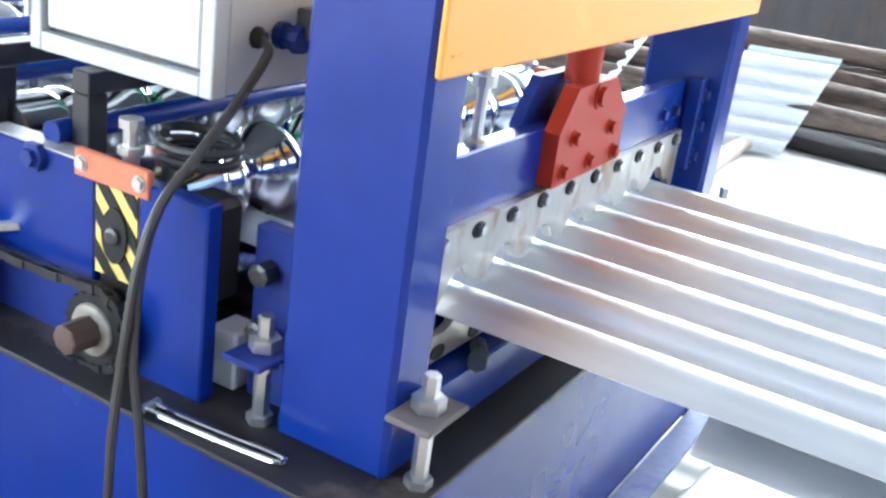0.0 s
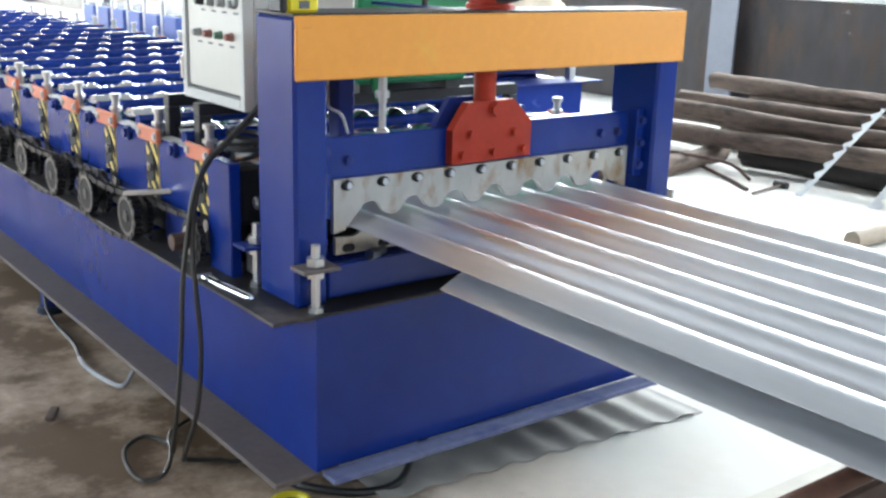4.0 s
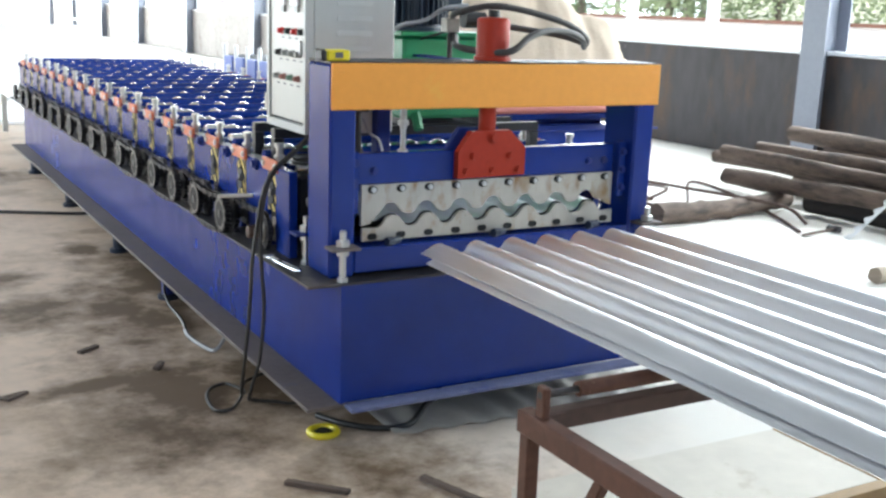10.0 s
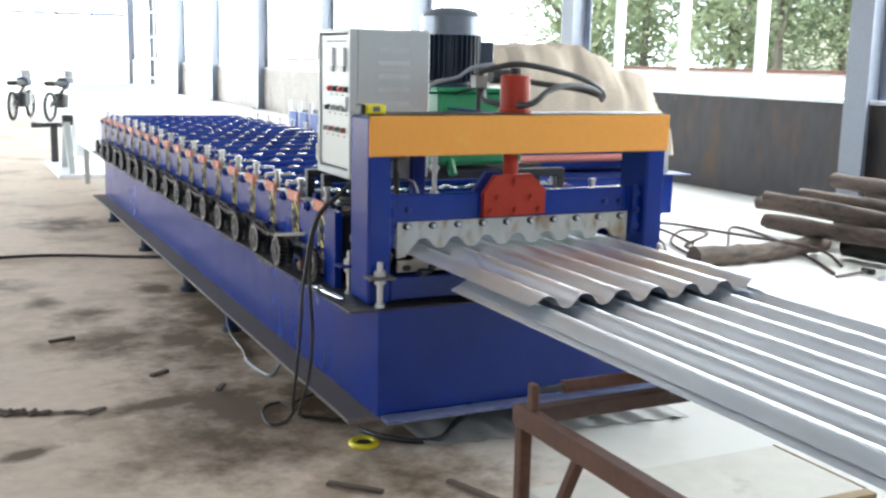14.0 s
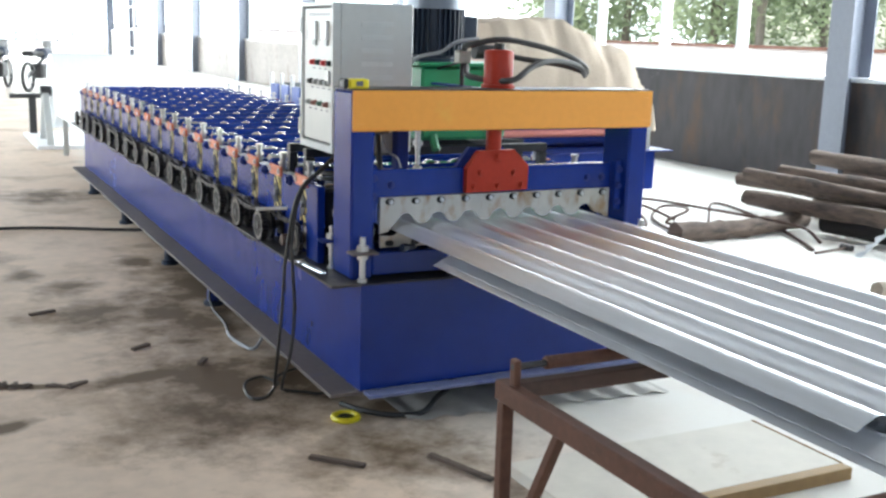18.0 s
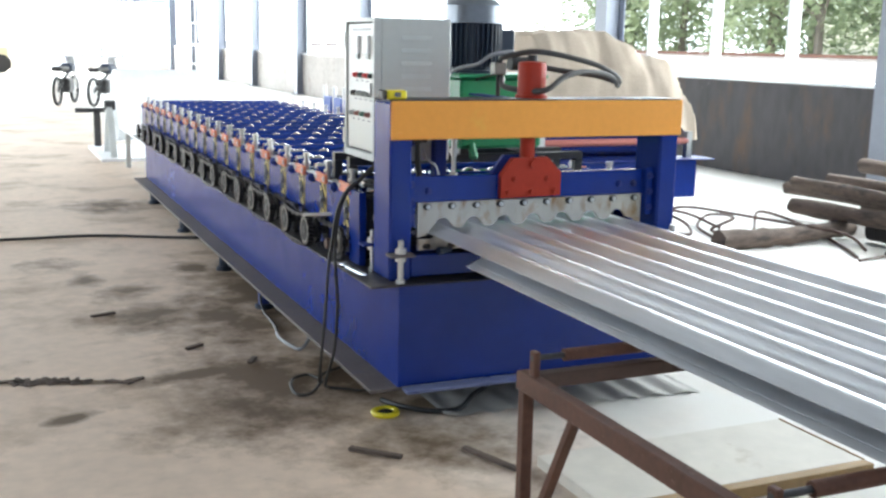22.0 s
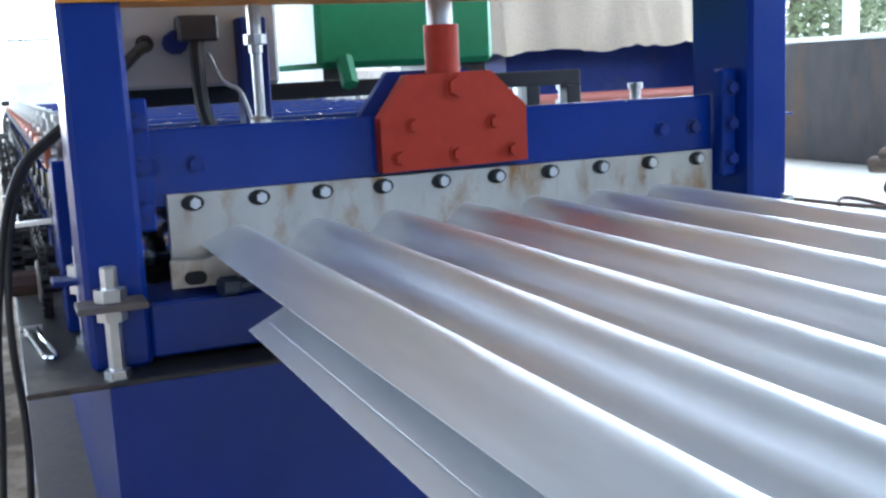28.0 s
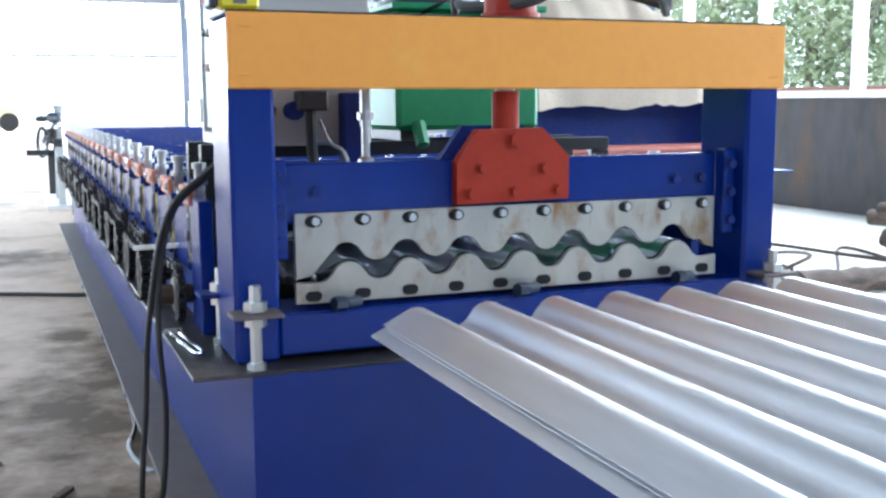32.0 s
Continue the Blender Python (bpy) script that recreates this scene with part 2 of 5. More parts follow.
thin.inputs[0].default_value, blend.inputs[0].default_value = (0.46, 0.52, 0.32, 1), 0.5
l.new(n["Principled BSDF"].outputs[0], blend.inputs[1])
l.new(thin.outputs[0], blend.inputs[2])
l.new(blend.outputs[0], n["Material Output"].inputs[0])
TRUNK = material("tree_bark", (0.2, 0.17, 0.14), 0.9, grain=20, vary=0.2, bump=0.3)
GRASS = material("pale_dry_ground", (0.62, 0.62, 0.6), 0.95, grain=3, vary=0.1, bump=0.1)
YELLOW = material("yellow_plastic", (0.72, 0.6, 0.02), 0.4, grain=40, vary=0.08)
HAZARD_Y = material("yellow_marking_paint", (0.72, 0.54, 0.14), 0.5, grain=60, vary=0.12, stain=(0.3, 0.22, 0.06), stain_scale=20, stain_at=0.66)
HAZARD_B = material("black_marking_paint", (0.009, 0.009, 0.01), 0.55, grain=60, vary=0.2, shine=0.3)
PINE = material("brown_board_edge", (0.3, 0.19, 0.08), 0.7, grain=20, vary=0.2, bump=0.15, stretch=(1, 6, 1))
SALMON = material("salmon_painted_roller", (0.42, 0.13, 0.1), 0.5, grain=40, vary=0.12)
RED_LED = material("red_push_button", (0.55, 0.02, 0.02), 0.3, grain=60, vary=0.05)
INK = material("faded_print", (0.12, 0.12, 0.13), 0.7, grain=60, vary=0.1)
HOSE = material("grey_hydraulic_hose", (0.05, 0.046, 0.045), 0.5, grain=90, vary=0.2, bump=0.1)
LEADS = material("grey_cable", (0.35, 0.36, 0.38), 0.5, grain=60, vary=0.1)
PAINT_BLUE_PALE = material("pale_blue_paint", (0.25, 0.3, 0.5), 0.5, grain=40, vary=0.1)

def scuffs(m, colour, scale, at):
    """Sparse pale chips and rubbed spots in a paint."""
    n, l = m.node_tree.nodes, m.node_tree.links
    b = n["Principled BSDF"]
    tc, sp = n.new("ShaderNodeTexCoord"), n.new("ShaderNodeTexNoise")
    sp.inputs["Scale"].default_value, sp.inputs["Detail"].default_value, sp.inputs["Roughness"].default_value = scale, 7, 0.75
    l.new(tc.outputs["Object"], sp.inputs["Vector"])
    rg, mix = n.new("ShaderNodeMapRange"), n.new("ShaderNodeMix")
    rg.inputs[1].default_value, rg.inputs[2].default_value, rg.inputs[4].default_value = at, at + 0.05, 0.8
    l.new(sp.outputs[0], rg.inputs[0])
    mix.data_type = "RGBA"
    l.new(rg.outputs[0], mix.inputs[0])
    l.new(b.inputs["Base Color"].links[0].from_socket, mix.inputs[6])
    mix.inputs[7].default_value = (*colour, 1)
    l.new(mix.outputs[2], b.inputs["Base Color"])


def dents(m, scale, deep):
    """Shallow waves in a thin steel skin, on top of the paint's own grain."""
    n, l = m.node_tree.nodes, m.node_tree.links
    b = n["Principled BSDF"]
    tc, wav, bp = n.new("ShaderNodeTexCoord"), n.new("ShaderNodeTexNoise"), n.new("ShaderNodeBump")
    wav.inputs["Scale"].default_value, wav.inputs["Detail"].default_value = scale, 2
    bp.inputs["Strength"].default_value, bp.inputs["Distance"].default_value = 1.0, deep
    l.new(tc.outputs["Object"], wav.inputs["Vector"])
    l.new(wav.outputs[0], bp.inputs["Height"])
    l.new(b.inputs["Normal"].links[0].from_socket, bp.inputs["Normal"])
    l.new(bp.outputs[0], b.inputs["Normal"])


dents(BLUE, 3.5, 0.006)
scuffs(BLADE, (0.16, 0.11, 0.07), 16, 0.64)


def rust_runs(m, z0, z1, colour):
    """Thin brown runs of rust below a row of bolts at height z1."""
    n, l = m.node_tree.nodes, m.node_tree.links
    b = n["Principled BSDF"]
    tc, mp, sp = n.new("ShaderNodeTexCoord"), n.new("ShaderNodeMapping"), n.new("ShaderNodeTexNoise")
    mp.inputs["Scale"].default_value = (16, 4, 5)
    sp.inputs["Scale"].default_value, sp.inputs["Detail"].default_value = 1.0, 5
    l.new(tc.outputs["Object"], mp.inputs[0])
    l.new(mp.outputs[0], sp.inputs["Vector"])
    xyz, low, runs, both, mix = n.new("ShaderNodeSeparateXYZ"), n.new("ShaderNodeMapRange"), n.new("ShaderNodeMapRange"), n.new("ShaderNodeMath"), n.new("ShaderNodeMix")
    l.new(tc.outputs["Object"], xyz.inputs[0])
    l.new(xyz.outputs[2], low.inputs[0])
    low.inputs[1].default_value, low.inputs[2].default_value = z0, z1
    l.new(sp.outputs[0], runs.inputs[0])
    runs.inputs[1].default_value, runs.inputs[2].default_value = 0.54, 0.66
    both.operation = "MULTIPLY"
    l.new(low.outputs[0], both.inputs[0])
    l.new(runs.outputs[0], both.inputs[1])
    mix.data_type = "RGBA"
    l.new(both.outputs[0], mix.inputs[0])
    l.new(b.inputs["Base Color"].links[0].from_socket, mix.inputs[6])
    mix.inputs[7].default_value = (*colour, 1)
    l.new(mix.outputs[2], b.inputs["Base Color"])


TOOL_STEEL = BLADE.copy()
TOOL_STEEL.name = "rust_streaked_tool_steel"
rust_runs(TOOL_STEEL, -0.055, 0.005, (0.25, 0.14, 0.06))
scuffs(CONCRETE, (0.12, 0.085, 0.055), 5.5, 0.665)
scuffs(ORANGE, (0.35, 0.22, 0.08), 11, 0.71)
scuffs(RUST, (0.24, 0.15, 0.11), 12, 0.62)
scuffs(WALL, (0.24, 0.23, 0.23), 2.2, 0.67)

# Paler plaster puts the strong light on the far bays into their colour.
DAYLIT_WALL = material("pale_pinkish_plaster", (0.42, 0.385, 0.36), 0.85, grain=9, vary=0.15, bump=0.15, stain=(0.28, 0.22, 0.19), stain_scale=1.2, stain_at=0.56)
SALMON_WALL = material("pale_pink_plaster", (0.5, 0.46, 0.43), 0.9, grain=8, vary=0.1, bump=0.1, stain=(0.42, 0.34, 0.3), stain_scale=0.8, stain_at=0.58)
HUB = material("worn_hub_steel", (0.2, 0.185, 0.175), 0.42, metal=0.7, grain=50, vary=0.25, bump=0.1, stain=(0.1, 0.08, 0.06), stain_scale=18, stain_at=0.55)
CHAIN = material("greasy_chain_steel", (0.04, 0.038, 0.04), 0.3, metal=0.5, grain=60, vary=0.3, bump=0.1)
TUBE = material("black_painted_tube", (0.016, 0.016, 0.02), 0.4, grain=60, vary=0.2, bump=0.03)
ZINC_OLD = material("dull_galvanised_steel", (0.48, 0.49, 0.5), 0.5, metal=0.7, grain=20, vary=0.15, bump=0.05, stain=(0.3, 0.28, 0.26), stain_scale=4)
OFFCUT = material("dusty_grey_sheet", (0.42, 0.405, 0.375), 0.75, metal=0.0, grain=20, vary=0.12, bump=0.03)
# Darker, glossier copy of the zinc: shade between the blades put into colour.
ZINC_SHADED = material("oiled_steel_strip", (0.3, 0.33, 0.37), 0.25, metal=1.0, grain=35, vary=0.1, bump=0.02, stretch=(1, 0.12, 1))
CABLE = material("dusty_black_cable", (0.03, 0.026, 0.022), 0.5, grain=80, vary=0.25, bump=0.05)
BOARD_TOP = material("pale_board_face", (0.58, 0.54, 0.47), 0.7, grain=12, vary=0.08, bump=0.05, stain=(0.42, 0.36, 0.28), stain_scale=3, stain_at=0.62)
DUSTY_BLUE = material("dust_covered_blue_paint", (0.13, 0.15, 0.27), 0.7, grain=40, vary=0.2, bump=0.05, stain=(0.05, 0.07, 0.22), stain_scale=5, stain_at=0.56)
# Near-black wood: the shade under the log pile put into colour.
SHADE_WOOD = material("charred_wood", (0.022, 0.019, 0.018), 0.85, grain=18, vary=0.3, bump=0.4)
RUST_DARK = material("dark_rusty_steel", (0.075, 0.043, 0.033), 0.7, grain=45, vary=0.3, bump=0.15)
BUTTON_GREY = material("grey_push_button", (0.3, 0.31, 0.3), 0.4, grain=40, vary=0.05)
BUTTON_DULL = material("dull_red_push_button", (0.3, 0.12, 0.1), 0.45, grain=40, vary=0.05)
BUTTON_GREEN = material("green_push_button", (0.12, 0.22, 0.16), 0.4, grain=40, vary=0.05)
VALVE = material("dull_steel_fitting", (0.3, 0.28, 0.25), 0.4, metal=0.6, grain=40, vary=0.2, bump=0.05)
# Sunlit copy of the blue paint: daylight put into a paler colour.
BLUE_SUNLIT = material("pale_blue_enamel", (0.07, 0.12, 0.4), 0.45, grain=50, vary=0.15, bump=0.03)
PALEWOOD = material("pale_peeled_wood", (0.33, 0.27, 0.21), 0.8, grain=20, vary=0.15, bump=0.3, stretch=(1, 1, 5))
WHITE_SHEET = material("white_coated_sheet", (0.62, 0.64, 0.65), 0.45, grain=20, vary=0.04, bump=0.02)
COIL = material("pale_coil_steel", (0.85, 0.87, 0.88), 0.55, metal=0.1, grain=20, vary=0.06, stretch=(8, 1, 1))
LOADER = material("faded_yellow_paint", (0.72, 0.62, 0.4), 0.5, grain=20, vary=0.1)

# ---- building helpers ----
ORIGIN = {}


def thing(name, x=0, y=0, z=0, label="", category="", group="", kind=""):
    ob = new(name)
    ob.location = (x, y, z)
    ORIGIN[ob] = Vector((x, y, z))
    ob.empty_display_size = 0.1
    return tagged(ob, label, category, group, kind)


def mesh_of(bm, mat, name, origin=Vector(), smooth=False):
    me = bpy.data.meshes.new(name)
    if origin.length:
        bmesh.ops.translate(bm, vec=-origin, verts=bm.verts)
    bmesh.ops.recalc_face_normals(bm, faces=bm.faces)
    if smooth:
        for f in bm.faces:
            f.smooth = True
    bm.to_mesh(me)
    bm.free()
    me.materials.append(mat)
    if smooth:
        me.set_sharp_from_angle(angle=radians(40))
    return me


def part(name, bm, mat, parent, label="", smooth=False):
    o = ORIGIN[parent]
    ob = new(name, mesh_of(bm, mat, name, o, smooth))
    ob.parent = parent
    ORIGIN[ob] = o
    return tagged(ob, label)


def solid(name, bm, mat, label="", category="", group="", kind="", smooth=False, at=(0, 0, 0)):
    o = Vector(at)
    ob = new(name, mesh_of(bm, mat, name, o, smooth))
    ob.location = o
    ORIGIN[ob] = o
    return tagged(ob, label, category, group, kind)


def box(bm, x0, x1, y0, y1, z0, z1, bevel=0.0, turn=None):
    vs = [bm.verts.new((x, y, z)) for x in (x0, x1) for y in (y0, y1) for z in (z0, z1)]
    fs = [bm.faces.new([vs[i] for i in q]) for q in ((0, 1, 3, 2), (4, 6, 7, 5), (0, 4, 5, 1), (2, 3, 7, 6), (0, 2, 6, 4), (1, 5, 7, 3))]
    if bevel:
        es = list({e for f in fs for e in f.edges})
        res = bmesh.ops.bevel(bm, geom=es, offset=bevel, segments=1, affect="EDGES", profile=0.5)
        vs = list({v for f in res["faces"] for v in f.verts} | {v for v in vs if v.is_valid})
    if turn is not None:
        bmesh.ops.transform(bm, matrix=turn, verts=vs)
    return bm


def B():
    return bmesh.new()


def beam(bm, p, q, w, h, bevel=0.0, up=(0, 0, 1)):
    """A bar of section w x h from p to q."""
    p, q = Vector(p), Vector(q)
    d = q - p
    y = d.normalized()
    x = y.cross(Vector(up))
    x = x.normalized() if x.length > 1e-4 else Vector((1, 0, 0))
    z = x.cross(y)
    m = Matrix.Translation((p + q) / 2) @ Matrix((x, y, z)).transposed().to_4x4()
    return box(bm, -w / 2, w / 2, -d.length / 2, d.length / 2, -h / 2, h / 2, bevel, m)


def rod(bm, p, q, r, n=12, r2=None, caps=True):
    p, q = Vector(p), Vector(q)
    d = q - p
    m = Matrix.Translation((p + q) / 2) @ d.to_track_quat("Z", "Y").to_matrix().to_4x4()
    bmesh.ops.create_cone(bm, cap_ends=caps, segments=n, radius1=r, radius2=r if r2 is None else r2, depth=d.length, matrix=m)
    return bm


def lathe(bm, p, axis, profile, n=16):
    """Rings of (distance along axis, radius) about a line from p."""
    axis = Vector(axis).normalized()
    q = axis.to_track_quat("Z", "Y").to_matrix()
    rows = []
    for d, r in profile:
        rows.append([bm.verts.new(Vector(p) + axis * d + q @ Vector((r * math.cos(a), r * math.sin(a), 0))) for a in (2 * math.pi * k / n for k in range(n))])
    for a, b in zip(rows, rows[1:]):
        for k in range(n):
            bm.faces.new((a[k], a[(k + 1) % n], b[(k + 1) % n], b[k]))
    bm.faces.new(rows[0])
    bm.faces.new(rows[-1])
    return bm


def prism(bm, outline, y0, y1, axis="y"):
    """An outline of (x, z) pulled from y0 to y1 (or of (y, z) pulled along x)."""
    put = (lambda a, b, c: (a, c, b)) if axis == "y" else (lambda a, b, c: (c, a, b)) if axis == "x" else (lambda a, b, c: (a, b, c))
    lo = [bm.verts.new(put(a, b, y0)) for a, b in outline]
    hi = [bm.verts.new(put(a, b, y1)) for a, b in outline]
    bm.faces.new(lo)
    bm.faces.new(hi[::-1])
    k = len(outline)
    for i in range(k):
        bm.faces.new((lo[i], hi[i], hi[(i + 1) % k], lo[(i + 1) % k]))
    return bm


def tube(points, r, n=8, steps=6):
    """A bent round tube through the points (Catmull-Rom)."""
    bm = B()
    p = [Vector(v) for v in points]
    p = [2 * p[0] - p[1]] + p + [2 * p[-1] - p[-2]]
    line = []
    for i in range(1, len(p) - 2):
        for s in range(steps):
            t = s / steps
            line.append(0.5 * (2 * p[i] + (p[i + 1] - p[i - 1]) * t + (2 * p[i - 1] - 5 * p[i] + 4 * p[i + 1] - p[i + 2]) * t * t + (3 * p[i] - p[i - 1] - 3 * p[i + 1] + p[i + 2]) * t ** 3))
    line.append(p[-2])
    rows, side = [], None
    for i, c in enumerate(line):
        d = (line[min(i + 1, len(line) - 1)] - line[max(i - 1, 0)]).normalized()
        side = d.orthogonal().normalized() if side is None else (side - d * side.dot(d)).normalized()
        up = d.cross(side)
        rows.append([bm.verts.new(c + r * (side * math.cos(a) + up * math.sin(a))) for a in (2 * math.pi * k / n for k in range(n))])
    for a, b in zip(rows, rows[1:]):
        for k in range(n):
            bm.faces.new((a[k], a[(k + 1) % n], b[(k + 1) % n], b[k]))
    bm.faces.new(rows[0])
    bm.faces.new(rows[-1])
    return bm


def hexbolt(bm, p, axis, r=0.011, h=0.009):
    axis = Vector(axis).normalized()
    rod(bm, p, Vector(p) + axis * h, r, 6)
    rod(bm, p, Vector(p) + axis * 0.002, r * 1.35, 12)
    return bm


# ---- the setting ----
bm = B()
bm.faces.new([bm.verts.new(v) for v in ((-160, -120, -0.06), (240, -120, -0.06), (240, 400, -0.06), (-160, 400, -0.06))])
solid("ground", bm, GRASS, "pale dry earth around the workshop", "ground", kind="structure")
solid("floor", box(B(), -9.3, 7.1, -9.8, 46.2, -0.3, 0.0), CONCRETE, "worn concrete workshop floor with brown oil stains and painted shade", "floor", kind="structure")

WALL_X, WALL_H, HALL_Y = 6.7, 1.055, 46.0


def low_wall(name, x0, x1, y0, y1, h, label):
    return solid(name, box(B(), x0, x1, y0, y1, 0, h, 0.01), WALL, label, "wall", kind="structure")


low_wall("wall_east", WALL_X, WALL_X + 0.24, -9.8, 9.15, WALL_H, "low grey plastered wall with dark stains below open windows")
# Far bays of the same wall, brightened by colour in place of light.
solid("wall_east_far", box(B(), WALL_X, WALL_X + 0.24, 9.151, HALL_Y, 0, WALL_H, 0.01), DAYLIT_WALL, "low wall below open windows, coloured paler for the stronger daylight", "wall", kind="structure")
solid("window_sill", box(B(), WALL_X - 0.02, WALL_X + 0.27, -9.8, HALL_Y, WALL_H + 0.002, WALL_H + 0.045, 0.006), WHITE, "white concrete sill along the low wall", "sill", kind="structure")
low_wall("wall_west", -9.24, -9.0, 0.5, HALL_Y, 1.1, "low grey plastered wall below open windows")
# Unseen wall, added to keep light from the left off front faces.
low_wall("wall_west_near", -9.24, -9.0, -9.8, 0.49, 4.6, "unseen grey plastered wall that blocks light from the left")
# Unseen wall; its height and the opening above shape the added fill.
low_wall("wall_south", -9.0, WALL_X, -9.8, -9.56, 3.6, "unseen grey plastered wall, open above for the added fill light")
for name, x0, x1 in (("wall_north", 3.0, WALL_X), ("wall_north_stub", -9.0, 0.9)):
    solid(name, box(B(), x0, x1, HALL_Y, HALL_Y + 0.24, 0, 0.45, 0.01), SALMON_WALL, "low pale wall at the open end of the workshop", "wall", kind="structure")
solid("ceiling", box(B(), -9.4, 7.2, -9.9, HALL_Y + 0.3, 6.0, 6.12), ROOF, "pale corrugated workshop roof", "ceiling", kind="structure")
bm = B()
box(bm, WALL_X, WALL_X + 0.2, -9.8, HALL_Y, 4.6, 6.0)
box(bm, -9.2, -9.0, -9.8, HALL_Y, 4.6, 6.0)
box(bm, -9.0, WALL_X, HALL_Y, HALL_Y + 0.2, 5.3, 6.0)
solid("wall_upper_band", bm, ROOF, "pale sheet cladding above the windows", "wall", kind="structure")


def column(y, x=WALL_X - 0.2):
    c = thing("steel_column", x + 0.15, y, 0, "grey-blue painted steel column against the low wall", "column", "columns along the walls")
    part("flange", box(B(), x, x + 0.012, y - 0.14, y + 0.14, 0.026, 6.0), STEEL_COL, c)
    part("flange", box(B(), x + 0.288, x + 0.3, y - 0.14, y + 0.14, 0.026, 6.0), STEEL_COL, c)
    part("web", box(B(), x + 0.012, x + 0.288, y - 0.008, y + 0.008, 0.026, 6.0), STEEL_COL, c)
    part("base_plate", box(B(), x - 0.05, x + 0.19, y - 0.2, y + 0.2, 0.0, 0.025), STEEL_COL, c)
    return c


COLS = [4.02 + 5.13 * k for k in range(-2, 9)]
for y in COLS:
    column(y)
for y in COLS[::2]:
    column(y, -8.98)

w = thing("window_1", WALL_X + 0.1, 5, WALL_H, "row of white-framed open windows over the low wall", "window", kind="structure")
y = 5.68 - 1.33 * 8
while y < HALL_Y - 0.5:
    part("mullion", box(B(), WALL_X + 0.06, WALL_X + 0.15, y - 0.05, y + 0.05, WALL_H + 0.045, 4.6), WHITE, w)
    y += 1.33
part("rail", box(B(), WALL_X + 0.07, WALL_X + 0.13, -9.5, HALL_Y - 0.1, 3.2, 3.26), WHITE, w)
w = thing("window_2", 0, HALL_Y + 0.1, 1, "tall open end of the workshop with thin blue posts", "window", kind="structure")
for x in (-6.4, -4.2, -2.0, -0.2, 0.75, 1.2, 2.9, 3.7, 5.2):
    part("post", box(B(), x - 0.035, x + 0.035, HALL_Y + 0.05, HALL_Y + 0.12, 0.0, 5.3), PAINT_BLUE_PALE, w)
part("rail", box(B(), -8.9, WALL_X - 0.1, HALL_Y + 0.04, HALL_Y + 0.13, 2.98, 3.1), STEEL_COL, w)
for z in (0.85, 2.3):
    part("rail", box(B(), -8.9, WALL_X - 0.1, HALL_Y + 0.13, HALL_Y + 0.17, z, z + 0.05), PAINT_BLUE_PALE, w)
for k in range(18):
    x = -8.2 + 0.8 * k
    part("glazing_bar", box(B(), x - 0.02, x + 0.02, HALL_Y + 0.171, HALL_Y + 0.2, 0.0, 5.3), PAINT_BLUE_PALE, w)

bm = B()
bm.faces.new([bm.verts.new(v) for v in ((-160, 260, -0.05), (240, 260, -0.05), (240, 260, 90), (-160, 260, 90))])
HAZE = bpy.data.materials.new("bright_hazy_sky")
HAZE.use_nodes = True
hz_bsdf = HAZE.node_tree.nodes["Principled BSDF"]
hz_bsdf.inputs["Base Color"].default_value = (0.8, 0.85, 0.9, 1)
hz_bsdf.inputs["Emission Color"].default_value, hz_bsdf.inputs["Emission Strength"].default_value = (0.93, 0.97, 1.0, 1), 1.2
solid("backdrop", bm, HAZE, "bright hazy sky beyond the open end", "backdrop", kind="structure")

# scaffold ladder by the far columns
sc = thing("scaffold_ladder", 6.2, 36.6, 0, "pale steel scaffold frame beside the far columns", "scaffold")
for y in (34.9, 36.9, 38.6):
    part("upright", rod(B(), (6.15, y, 0), (6.15, y, 4.6), 0.03, 8), WHITE, sc)
for z in (0.5, 1.2, 2.0, 2.9, 3.8):
    part("rung", rod(B(), (6.15, 34.9, z), (6.15, 38.6, z), 0.025, 8), WHITE, sc)

# ---- outside ----
bm = B()
box(bm, 17.0, 17.3, -60, 120, -0.06, 1.25)
solid("wall_coping", box(B(), 16.95, 17.35, -60, 120, 1.251, 1.33), RUST, "reddish brown coping on the perimeter wall", "coping", kind="structure")
solid("perimeter_wall", bm, SALMON_WALL, "pale pink perimeter wall across the yard", "wall", kind="structure")


